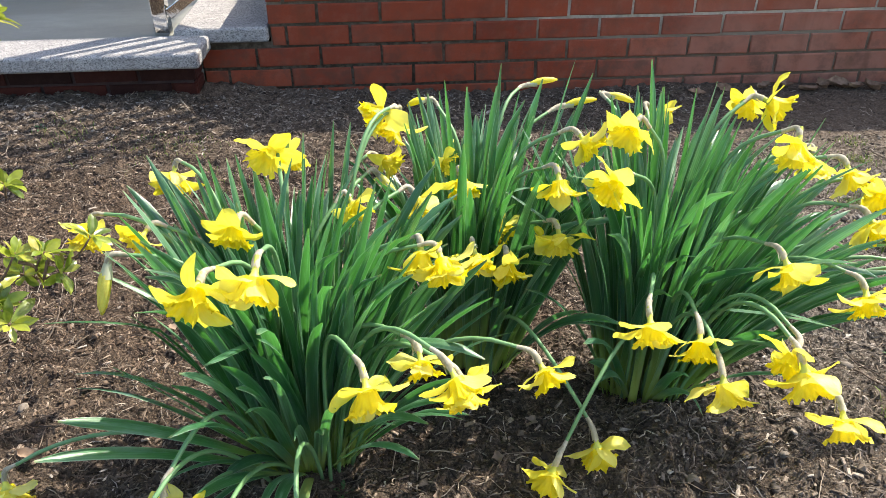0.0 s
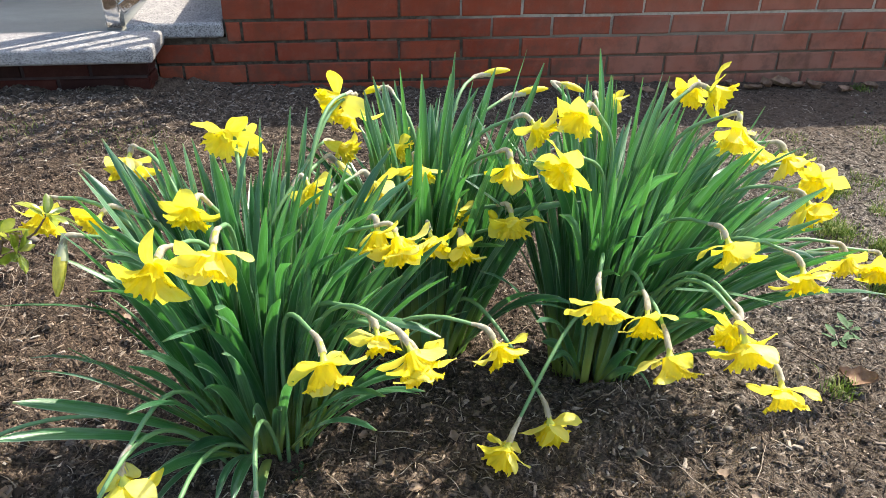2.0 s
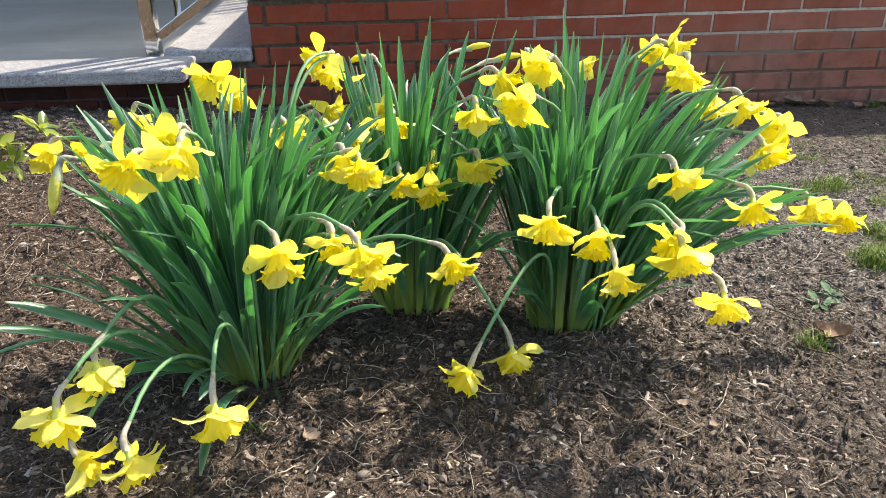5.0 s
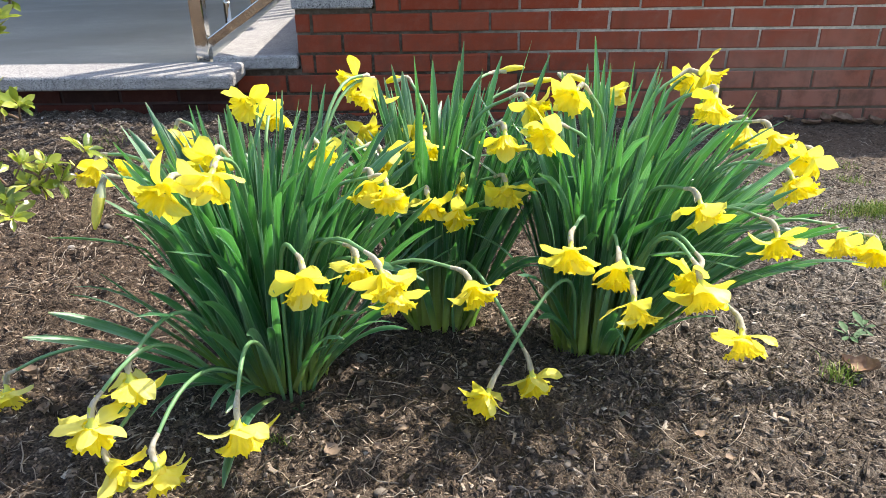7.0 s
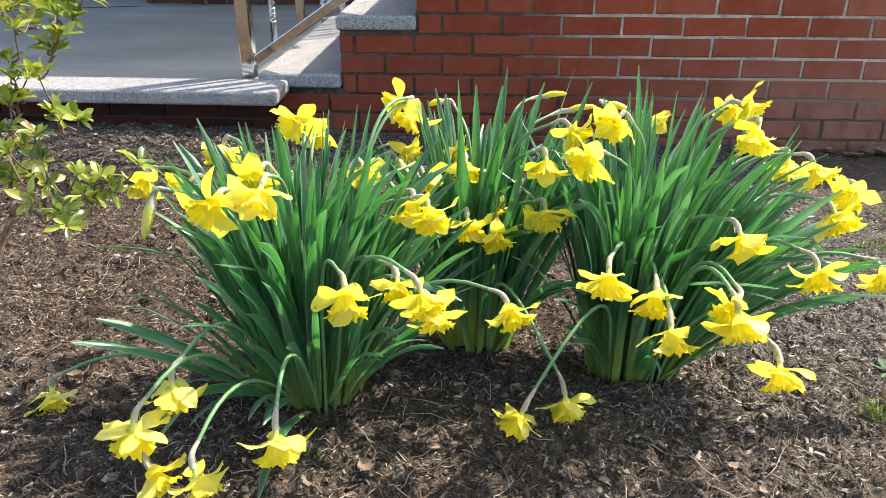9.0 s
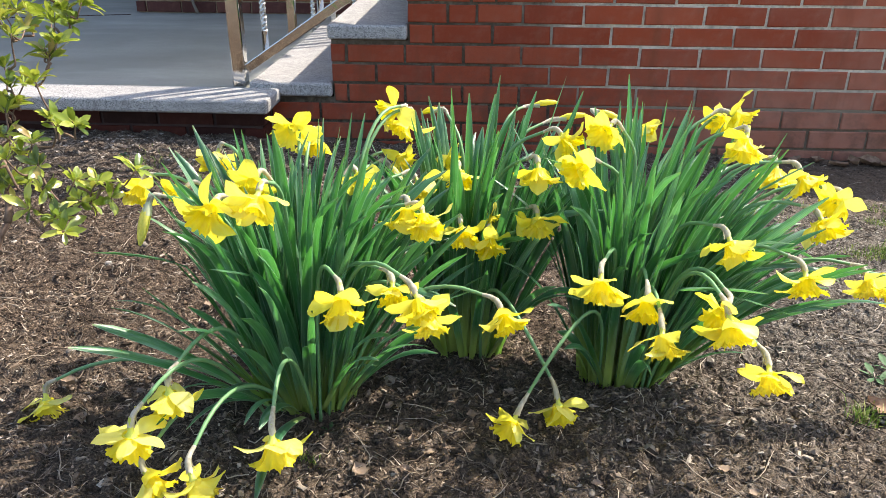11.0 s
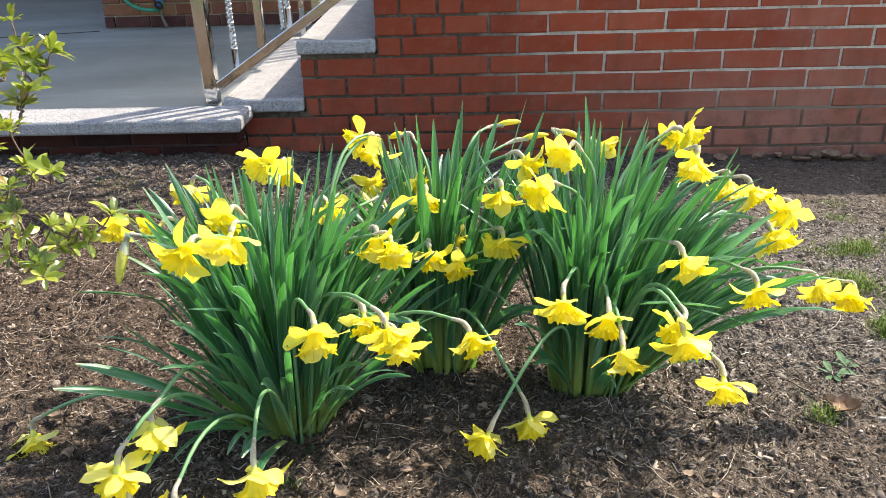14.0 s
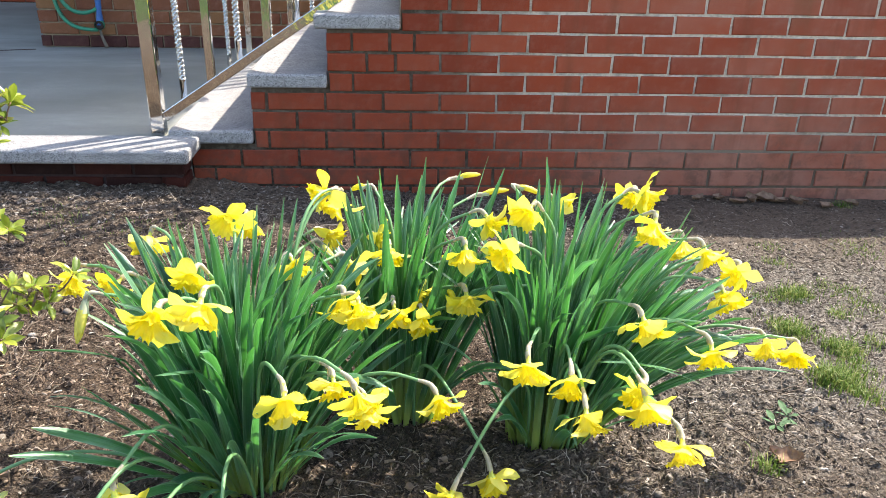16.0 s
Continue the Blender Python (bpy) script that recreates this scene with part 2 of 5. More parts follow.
def leaf_green():
    m = Mat("daffodil_leaf", 0.42, spec=0.5)
    base = m.ramp(m.rand(), (0.0, (0.016, 0.085, 0.045)), (0.35, (0.034, 0.150, 0.066)), (0.64, (0.062, 0.225, 0.078)), (0.86, (0.105, 0.285, 0.130)), (1.0, (0.22, 0.39, 0.25)))
    along, side = m.attr("along"), m.attr("side")
    spot = m.t.nodes.new("ShaderNodeCombineXYZ")
    off = m.n("ShaderNodeMath")
    off.operation = "MULTIPLY_ADD"
    m.l(m.rand(), off.inputs[0])
    off.inputs[1].default_value = 90.0
    m.l(side, off.inputs[2])
    m.l(off.outputs[0], spot.inputs[0])
    m.l(along, spot.inputs[1])

    def streak(across, length, detail):
        mp = m.t.nodes.new("ShaderNodeMapping")
        mp.inputs["Scale"].default_value = (across, length, 1.0)
        m.l(spot.outputs[0], mp.inputs[0])
        node = m.n("ShaderNodeTexNoise", Scale=1.0, Detail=detail, Roughness=0.6)
        m.l(mp.outputs[0], node.inputs["Vector"])
        return node.outputs["Fac"]

    veins, bloom = streak(5.5, 1.2, 3.0), streak(0.9, 3.5, 4.0)
    c = m.mix(m.ramp(veins, (0.42, 0.55), (0.60, 0.0)), base, (0.010, 0.060, 0.030))
    c = m.mix(m.ramp(veins, (0.52, 0.0), (0.72, 0.40)), c, (0.13, 0.31, 0.15))
    c = m.mix(m.ramp(bloom, (0.52, 0.0), (0.72, 0.55)), c, (0.27, 0.46, 0.37))
    # pale margin, with the bright sky reflection along leaf edges painted in
    rim = m.n("ShaderNodeMath")
    rim.operation = "ABSOLUTE"
    m.l(side, rim.inputs[0])
    c = m.mix(m.ramp(rim.outputs[0], (0.84, 0.0), (1.0, 0.65)), c, (0.42, 0.58, 0.44))
    c = m.mix(m.ramp(along, (0.0, 1.0), (0.13, 0.85), (0.38, 0.0)), c, (0.48, 0.56, 0.13))
    c = m.mix(m.ramp(along, (0.975, 0.0), (1.0, 0.7)), c, (0.26, 0.24, 0.10))
    m.color(c).rough(veins, 0.24, 0.44)
    m.b.inputs["Specular IOR Level"].default_value = 0.85
    m.b.inputs["Sheen Weight"].default_value = 0.10
    m.b.inputs["Sheen Roughness"].default_value = 0.35
    m.b.inputs["Sheen Tint"].default_value = (0.75, 0.92, 1.0, 1)
    m.b.inputs["Coat Weight"].default_value = 0.18
    m.b.inputs["Coat Roughness"].default_value = 0.22
    m.bump(veins, 0.45, 0.0012)
    return m.thin(m.mix(0.65, c, (0.11, 0.46, 0.05)), 0.33).m


def stem_green():
    m = Mat("flower_stem", 0.5)
    c = m.mix(m.noise(60, 3), (0.10, 0.24, 0.08), (0.16, 0.30, 0.15))
    return m.color(c).m


def yellow(name, a, b, share, grain=(1, 0.10, 1), pale=0.7):
    m = Mat(name, 0.40, spec=0.5)
    v = m.noise(240, 4, 0.65, grain)
    c = m.mix(m.ramp(v, (0.3, 0.0), (0.7, 1.0)), a, b)
    c = m.mix(m.ramp(m.noise(45, 3, 0.6), (0.45, 0.0), (0.75, 0.45)), c, (0.86, 0.66, 0.01))
    c = m.mix(m.ramp(m.rand(), (0.0, 0.0), (1.0, pale)), c, (0.96, 0.93, 0.36))
    m.color(c).bump(v, 0.8, 0.0016)
    return m.thin(m.mix(0.6, c, (0.97, 0.86, 0.02)), share).m


def papery():
    m = Mat("papery_sheath", 0.75, spec=0.25)
    c = m.ramp(m.noise(160, 4, 0.65, (1, 1, 0.25)), (0.28, (0.24, 0.20, 0.13)), (0.50, (0.46, 0.42, 0.33)), (0.75, (0.66, 0.63, 0.54)))
    return m.color(c).bump(m.noise(300, 3, 0.6, (1, 1, 0.2)), 0.4, 0.001).thin((0.62, 0.56, 0.42), 0.25).m


def pale_sheath():
    m = Mat("pale_sheath", 0.6, spec=0.3)
    c = m.mix(m.noise(90, 3, 0.6, (1, 1, 0.2)), (0.52, 0.58, 0.36), (0.74, 0.74, 0.60))
    return m.color(c).thin((0.6, 0.62, 0.4), 0.25).m


def azalea():
    m = Mat("shrub_leaf", 0.30, spec=0.7)
    base = m.ramp(m.rand(), (0.0, (0.045, 0.095, 0.012)), (0.3, (0.12, 0.19, 0.02)), (0.6, (0.25, 0.32, 0.03)), (0.9, (0.42, 0.43, 0.07)), (1.0, (0.34, 0.22, 0.08)))
    c = m.mix(m.ramp(m.noise(70, 4), (0.45, 0.0), (0.7, 0.3)), base, (0.36, 0.36, 0.09))
    m.color(c).bump(m.noise(200, 2), 0.2, 0.001)
    return m.thin(m.mix(0.5, c, (0.42, 0.50, 0.05)), 0.35).m


def flecks(name, *stops, rough=0.85, share=0.0, dry=None):
    """Bits that differ one by one."""
    m = Mat(name, rough, spec=0.25)
    c = m.ramp(m.island(), *stops)
    if dry:
        c = m.mix(m.zone()[0], c, m.ramp(m.island(), *dry))
    c = m.mix(m.ramp(m.noise(300, 4), (0.4, 0.35), (0.65, 0.0)), c, (0.03, 0.022, 0.016))
    m.color(c)
    if share:
        m.thin(c, share)
    return m.m


def plain(name, a, b, scale=40, rough=0.6, metal=0.0, bump=0.2):
    m = Mat(name, rough, metal)
    f = m.noise(scale, 5, 0.65)
    m.color(m.mix(m.ramp(f, (0.35, 0.0), (0.7, 1.0)), a, b))
    return m.bump(f, bump, 0.001).m


def steel():
    m = Mat("polished_steel", 0.08, 1.0)
    f = m.noise(30, 4)
    return m.color(m.mix(f, (0.62, 0.60, 0.55), (0.78, 0.77, 0.74))).rough(f, 0.03, 0.14).bump(m.noise(16, 3, 0.5, (1, 1, 0.45)), 0.5, 0.006).m


STAIN_X = 0.660                                  # a brown run of water down the wall
SOIL, MORTAR, GRANITE, CONCRETE = soil(), mortar(), granite(), concrete()
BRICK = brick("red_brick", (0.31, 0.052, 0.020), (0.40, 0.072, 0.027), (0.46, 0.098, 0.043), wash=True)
TAN_BRICK = brick("tan_brick", (0.18, 0.060, 0.032), (0.25, 0.090, 0.045), (0.31, 0.150, 0.062), 0.2)
MORTAR_TAN = plain("tan_mortar", (0.24, 0.18, 0.105), (0.42, 0.33, 0.235), 30, 0.95)
# dirt and the shade under the landing edge both go into this colour
BASE_BRICK = brick("shaded_dirty_brick", (0.026, 0.009, 0.007), (0.042, 0.011, 0.008), (0.085, 0.018, 0.011), 0.05)
DAMP_BRICK = brick("dark_damp_brick", (0.075, 0.026, 0.022), (0.10, 0.036, 0.030), (0.13, 0.048, 0.036), 0.1)
LEAF, STEM, PAPER, SHRUB_LEAF = leaf_green(), stem_green(), papery(), azalea()
PETAL = yellow("petal_yellow", (0.93, 0.84, 0.03), (0.95, 0.92, 0.16), 0.48)
BUD = yellow("bud_yellow", (0.90, 0.76, 0.02), (0.94, 0.86, 0.06), 0.35)
TRUMPET = yellow("trumpet_yellow", (0.91, 0.71, 0.010), (0.95, 0.84, 0.03), 0.42, (1, 1, 0.12), 0.25)
BARK = plain("shrub_bark", (0.10, 0.055, 0.035), (0.20, 0.13, 0.09), 90, 0.8)
STEEL = steel()
HOSE = plain("hose_green", (0.02, 0.20, 0.11), (0.03, 0.26, 0.15), 60, 0.4)
BLUE = plain("blue_plastic", (0.02, 0.10, 0.32), (0.03, 0.14, 0.40), 60, 0.4)
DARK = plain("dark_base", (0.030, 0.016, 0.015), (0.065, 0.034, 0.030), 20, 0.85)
CHIPS = flecks("mulch_chips", (0.0, (0.018, 0.012, 0.008)), (0.45, (0.082, 0.053, 0.036)), (0.74, (0.24, 0.168, 0.118)), (0.94, (0.40, 0.315, 0.24)), (1.0, (0.50, 0.44, 0.38)), dry=((0.0, (0.07, 0.060, 0.050)), (0.6, (0.20, 0.177, 0.150)), (0.92, (0.40, 0.365, 0.32)), (1.0, (0.56, 0.52, 0.46))))
TWIG = flecks("dry_twigs", (0.0, (0.030, 0.021, 0.016)), (0.5, (0.115, 0.088, 0.067)), (0.82, (0.29, 0.235, 0.185)), (1.0, (0.56, 0.48, 0.39)))
CRUMB = flecks("soil_crumbs", (0.0, (0.014, 0.009, 0.007)), (0.45, (0.066, 0.043, 0.029)), (0.8, (0.17, 0.118, 0.080)), (1.0, (0.26, 0.205, 0.165)), rough=0.95, dry=((0.0, (0.05, 0.042, 0.034)), (0.5, (0.15, 0.128, 0.105)), (1.0, (0.38, 0.335, 0.285))))
STONE = flecks("pebble_stone", (0.0, (0.10, 0.085, 0.075)), (0.7, (0.22, 0.19, 0.16)), (1.0, (0.46, 0.42, 0.37)), rough=0.85)
GRASS = flecks("grass_green", (0.0, (0.06, 0.13, 0.02)), (0.6, (0.17, 0.28, 0.04)), (1.0, (0.42, 0.42, 0.16)), rough=0.5, share=0.3)
DRY = plain("dry_leaf", (0.16, 0.085, 0.05), (0.34, 0.22, 0.14), 50, 0.75)
DRY_PALE = plain("dry_leaf_pale", (0.17, 0.115, 0.08), (0.32, 0.24, 0.175), 50, 0.75)
WEED = plain("weed_leaf", (0.022, 0.075, 0.022), (0.05, 0.12, 0.038), 70, 0.75)
PALE = pale_sheath()
TUBE_GREEN = plain("flower_tube", (0.40, 0.48, 0.08), (0.66, 0.66, 0.10), 60, 0.5)

# ---- building blocks ----


def mesh_of(name, verts, faces, material, smooth=False, along=None, side=None):
    me = bpy.data.meshes.new(name)
    me.from_pydata([tuple(v) for v in verts], [], [tuple(f) for f in faces])
    me.materials.append(material)
    if smooth:
        me.polygons.foreach_set("use_smooth", [True] * len(me.polygons))
    if along is not None:
        me.attributes.new("along", "FLOAT", "POINT").data.foreach_set("value", list(along))
    if side is not None:
        me.attributes.new("side", "FLOAT", "POINT").data.foreach_set("value", list(side))
    return me


def put(name, me, parent=None, label="", m=None):
    ob = new(name, me)
    if parent:
        ob.parent = parent
    if m is not None:
        ob.matrix_basis = m
    if label:
        ob["label"] = label
    return ob


def thing(name, label, category, group="", kind="", place=(0, 0, 0)):
    ob = tagged(new(name), label, category, group, kind)
    ob.location = place
    return ob


def tube(pts, radii, sides=7, cap=True):
    """Verts and faces of a round tube along points."""
    pts = [Vector(p) for p in pts]
    verts, faces = [], []
    up = Vector((0.31, 0.17, 0.93))
    for k, p in enumerate(pts):
        d = (pts[min(k + 1, len(pts) - 1)] - pts[max(k - 1, 0)]).normalized()
        if abs(d.dot(up)) > 0.95:
            up = Vector((0.9, 0.3, 0.1))
        a = d.cross(up).normalized()
        b = d.cross(a)
        up = -b if k else up
        up = a.cross(d)
        r = radii[k] if hasattr(radii, "__len__") else radii
        for s in range(sides):
            w = 2 * math.pi * s / sides
            verts.append(p + a * (r * math.cos(w)) + b * (r * math.sin(w)))
    for k in range(len(pts) - 1):
        for s in range(sides):
            i, j = k * sides + s, k * sides + (s + 1) % sides
            faces.append((i, j, j + sides, i + sides))
    if cap:
        faces.append(tuple(range(sides))[::-1])
        faces.append(tuple(len(verts) - sides + s for s in range(sides)))
    return verts, faces


def join(pieces):
    verts, faces = [], []
    for v, f in pieces:
        n = len(verts)
        verts += list(v)
        faces += [tuple(i + n for i in q) for q in f]
    return verts, faces


def bezier(a, b, c, d, n):
    a, b, c, d = (Vector(v) for v in (a, b, c, d))
    out = []
    for k in range(n + 1):
        t = k / n
        out.append(a * (1 - t) ** 3 + b * 3 * t * (1 - t) ** 2 + c * 3 * t * t * (1 - t) + d * t ** 3)
    return out


def slab(name, x0, x1, y0, y1, z0, z1, material, bevel=0.006, segments=3, parent=None, label=""):
    """A block with rounded edges."""
    bm = bmesh.new()
    bmesh.ops.create_cube(bm, size=1.0)
    for v in bm.verts:
        v.co = Vector((x0 + (v.co.x + 0.5) * (x1 - x0), y0 + (v.co.y + 0.5) * (y1 - y0), z0 + (v.co.z + 0.5) * (z1 - z0)))
    if bevel:
        bmesh.ops.bevel(bm, geom=bm.edges[:], offset=bevel, segments=segments, affect="EDGES", profile=0.5)
    me = bpy.data.meshes.new(name)
    bm.to_mesh(me)
    bm.free()
    me.materials.append(material)
    return put(name, me, parent, label)


TABLES = {}


def grid_noise(x, y, scale, seed):
    """Smooth value noise in 0..1 for arrays."""
    if seed not in TABLES:
        TABLES[seed] = np.random.RandomState(seed).rand(256, 256)
    r = TABLES[seed]
    u, v = x * scale + 71.3, y * scale + 37.9
    i, j = np.floor(u).astype(int), np.floor(v).astype(int)
    f, g = u - i, v - j
    f, g = f * f * (3 - 2 * f), g * g * (3 - 2 * g)
    i0, i1, j0, j1 = i % 256, (i + 1) % 256, j % 256, (j + 1) % 256
    return (r[i0, j0] * (1 - f) + r[i1, j0] * f) * (1 - g) + (r[i0, j1] * (1 - f) + r[i1, j1] * f) * g


def lie(x, y):
    """The lie of the land, with no clods: it rises gently from the wall to the flower bed."""
    y = np.clip(y, -2.6, 0.2)
    heap = 0.034 * np.clip((-0.95 - x) / 0.3, 0, 1) * np.clip((y + 0.62) / 0.4, 0, 1)      # mulch against the landing
    return heap -0.03 - 0.05 * y - 0.02 * np.clip(x, -2.0, 1.2) + 0.02 * (grid_noise(x, y, 2.1, 5) - 0.5)


def ground_z(x, y):
    x, y = np.asarray(x, float), np.asarray(y, float)
    near = np.clip(np.minimum(np.minimum(x + 2.05, 1.5 - x) / 0.3, (y + 2.55) / 0.25), 0, 1)
    clods = np.zeros_like(x)
    for k, (f, a) in enumerate(((9, 0.016), (21, 0.012), (47, 0.013), (83, 0.011), (139, 0.007))):
        c, q = math.cos(0.7 + 1.1 * k), math.sin(0.7 + 1.1 * k)
        clods = clods + a * (grid_noise(c * x - q * y, q * x + c * y, f, 11 + k) - 0.5)
    smooth = np.clip((x - 0.15) / 0.5, 0, 1) * (0.45 + 0.3 * np.clip((y + 0.7) / 0.3, 0, 1))
    return lie(x, y) + clods * near * (1 - smooth)


def gz(x, y):
    return float(ground_z(x, y))


# ---- ground ----
fine_x, fine_y = np.arange(-2.1, 1.6, 0.0068), np.arange(-2.6, 0.1, 0.0068)
far = np.array([0.3, 0.8, 1.6, 3, 6, 12, 25, 50, 90])
xs = np.concatenate([fine_x[0] - far[::-1], fine_x, fine_x[-1] + far])
ys = np.concatenate([fine_y[0] - far[::-1], fine_y, fine_y[-1] + far])
gx, gy = np.meshgrid(xs, ys, indexing="ij")
verts = np.stack([gx, gy, ground_z(gx, gy)], -1).reshape(-1, 3)
nx, ny = len(xs), len(ys)
idx = np.arange(nx * ny).reshape(nx, ny)
quads = np.stack([idx[:-1, :-1], idx[1:, :-1], idx[1:, 1:], idx[:-1, 1:]], -1).reshape(-1, 4)
me = bpy.data.meshes.new("ground")
me.from_pydata(verts.tolist(), [], quads.tolist())
me.polygons.foreach_set("use_smooth", [True] * len(me.polygons))
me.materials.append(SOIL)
tagged(new("ground", me), "dark crumbly garden soil with mulch in front of the wall", "soil", kind="structure")

# ---- stoop: steps, landing and patio ----
COURSE, LONG, JOINT = 0.0677, 0.2032, 0.0095
STEP_X = [-0.968, -0.697, -0.441, -0.17]      # right end of each tread
for k, right in enumerate(STEP_X[:3]):
    top = COURSE * 3 * (k + 1)
    left = (-1.268, -0.977, -0.738)[k]
    t = thing("stair_tread", "speckled grey granite stair tread with a rounded nosing", "stair tread", "steps of the stoop")
    slab("tread_slab", left, right - 0.002, -0.012, 1.25, top - 0.048, top + 0.002, GRANITE, 0.010, 4, t)
slab_ob = slab("porch_floor", -0.475, 2.36, -0.012, 1.6, COURSE * 12 - 0.046, COURSE * 12 + 0.002, GRANITE, 0.01, 4)
tagged(slab_ob, "speckled grey granite floor slab of the porch", "porch floor", kind="structure")
for k, right in enumerate(STEP_X[:3]):
    core = slab("stair_core", right - 0.002 if k else -1.15, (STEP_X[k + 1] - 0.006), 0.012, 1.24, -0.25, COURSE * 3 * (k + 1) - 0.05, MORTAR, 0)
    tagged(core, "masonry core under the stone steps", "stair core", kind="structure")
strip = slab("landing_edge", -7.0, -1.157, -0.195, -0.002, 0.135, 0.185, GRANITE, 0.012, 4)
tagged(strip, "speckled granite edging slab of the landing with a bullnose front", "edging", kind="structure")
patio = slab("patio", -7.0, -1.199, 0.0, 9.0, -0.2, 0.172, CONCRETE, 0.004, 2)
tagged(patio, "smooth grey concrete patio with faint stains", "patio", kind="structure")
patio_b = slab("patio_joint", -4.0, 0.0, -0.006, 0.006, -0.0015, 0.0025, DARK, 0)
patio_b.matrix_world = pose(-2.45, 1.74, 0.172, 0, 0, 16)
tagged(patio_b, "dark joint line across the concrete patio", "joint", kind="structure")


# ---- bricks ----
def brick_mesh(length, height, depth, seed):
    """One brick with a softened, slightly uneven front; origin at the middle of its front."""
    rnd = random.Random(seed)
    h, l, e = height / 2, length / 2, 0.0028
    j = lambda: rnd.uniform(-0.0016, 0.0016)
    v = []
    for y, s in ((0.0, e), (e * 1.2, 0.0), (depth, 0.0)):
        for a, b in ((-1, -1), (1, -1), (1, 1), (-1, 1)):
            v.append((a * (l - s) + j(), y + (j() * 0.6 if y < 0.01 else 0), b * (h - s) + j()))
    f = [(0, 1, 2, 3)]
    for r in (0, 4):
        for k in range(4):
            f.append((r + k, r + 4 + k, r + 4 + (k + 1) % 4, r + (k + 1) % 4))
    return v, f


FULL = {}


def brick_at(parent, x0, x1, z0, y, material, height=COURSE - JOINT):
    """A brick between x0 and x1 (along the wall) at height z0."""
    length = x1 - x0
    length = round(length / 0.002) * 0.002
    key = (round(length, 3), round(height, 4), material.name, random.randrange(5))
    if key not in FULL:
        FULL[key] = mesh_of("brick", *brick_mesh(length, height, 0.085, len(FULL)), material)
    ob = new("brick", FULL[key])
    ob.parent = parent
    mid = (x0 + x1) / 2
    ob.matrix_basis = pose(mid, y + random.uniform(-0.0014, 0.0014), z0 + height / 2 + random.uniform(-0.0007, 0.0007), random.uniform(-0.3, 0.3), random.uniform(-0.15, 0.15), random.uniform(-0.35, 0.35))
    return ob


def lay(parent, row, start, stop, y, material, offset, z_base=0.0, cuts=(), wobble=0.0, pitch=COURSE):
    """One course of stretchers; cuts: joints of odd cut pieces before the regular bond."""
    z = z_base + row * pitch + JOINT / 2
    first = max(cuts) + 0.06 if cuts else start + 0.045
    k = math.ceil((first - offset) / LONG)
    joints = [start - JOINT / 2, *cuts]
    while offset + k * LONG < stop - 0.045:
        joints.append(offset + k * LONG + random.uniform(-wobble, wobble))
        k += 1
    joints.append(stop + JOINT / 2)
    for a, b in zip(joints, joints[1:]):
        brick_at(parent, a + JOINT / 2, b - JOINT / 2, z, y, material, pitch - JOINT)


wall = slab("wall_north", -1.192, 2.352, 0.006, 0.03, -0.2, COURSE * 3 - 0.05, MORTAR, 0)
tagged(wall, "red brick side wall of the stoop with pale weathered mortar", "brick wall", kind="structure")
for k, left in enumerate((-0.966, -0.695, -0.439)):
    top = COURSE * 3 * (k + 2) - 0.05 if k < 2 else COURSE * 12 - 0.048
    slab("mortar_bed", left, 2.352, 0.006, 0.03, COURSE * 3 * (k + 1) - 0.05, top, MORTAR, 0, 1, wall)
LEFT = {0: -1.194, 1: -1.194, 2: -0.962, 3: -0.968, 4: -0.968, 5: -0.690, 6: -0.696, 7: -0.696, 8: -0.436, 9: -0.440, 10: -0.440}
CUTS = {6: (-0.56, -0.46), 7: (-0.61, -0.48, -0.395), 9: (-0.275, -0.175)}
for row in range(11):
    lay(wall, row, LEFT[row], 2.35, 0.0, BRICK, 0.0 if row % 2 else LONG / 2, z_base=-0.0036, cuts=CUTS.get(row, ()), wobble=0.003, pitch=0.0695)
lay(wall, -1, -1.194, 2.35, 0.0, BRICK, 0.0, -0.0036, pitch=0.0695)

# base of the landing, under the edging; the overhang's shade is in its dark colours
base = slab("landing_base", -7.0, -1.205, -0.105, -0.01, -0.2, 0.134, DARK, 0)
tagged(base, "dark red brick base with painted shade under the granite landing edge", "brick base", kind="structure")
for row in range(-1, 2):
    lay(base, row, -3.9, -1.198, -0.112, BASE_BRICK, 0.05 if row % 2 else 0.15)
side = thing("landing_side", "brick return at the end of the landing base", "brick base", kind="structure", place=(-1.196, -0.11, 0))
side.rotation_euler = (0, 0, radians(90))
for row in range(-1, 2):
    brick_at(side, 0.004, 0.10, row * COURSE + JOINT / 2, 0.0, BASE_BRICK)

# brick wall behind the patio
# the block's depth and full height are unseen, added to shade the patio
back = slab("wall_back", -2.44, -0.6, 1.835, 6.0, 0.0, 3.0, MORTAR_TAN, 0)
tagged(back, "weathered tan and red brick house wall behind the patio", "brick wall", kind="structure")
for row in range(1, 8):
    lay(back, row, -2.445, -0.62, 1.825, TAN_BRICK, 0.0 if row % 2 else 0.1, 0.17)
lay(back, 0, -2.447, -0.62, 1.821, DAMP_BRICK, 0.05, 0.172)
far_wall = slab("wall_far", -7.0, -2.0, 3.75, 3.9, 0.0, 2.4, MORTAR, 0)
tagged(far_wall, "distant red brick wall at the end of the patio", "brick wall", kind="structure")
for row in range(0, 6):
    lay(far_wall, row, -5.0, -2.3, 3.742, BRICK, 0.0 if row % 2 else 0.1, 0.172)

# unseen slab, placed so the patio lies in shade but the treads don't
shade_slab = slab("roof", -2.46, 0.74, 1.48, 6.4, 3.0, 3.14, DARK, 0.01, 2)
tagged(shade_slab, "unseen dark slab added above the patio to shade it", "roof", kind="structure")

# ---- railings ----
SL = 0.203 / 0.305


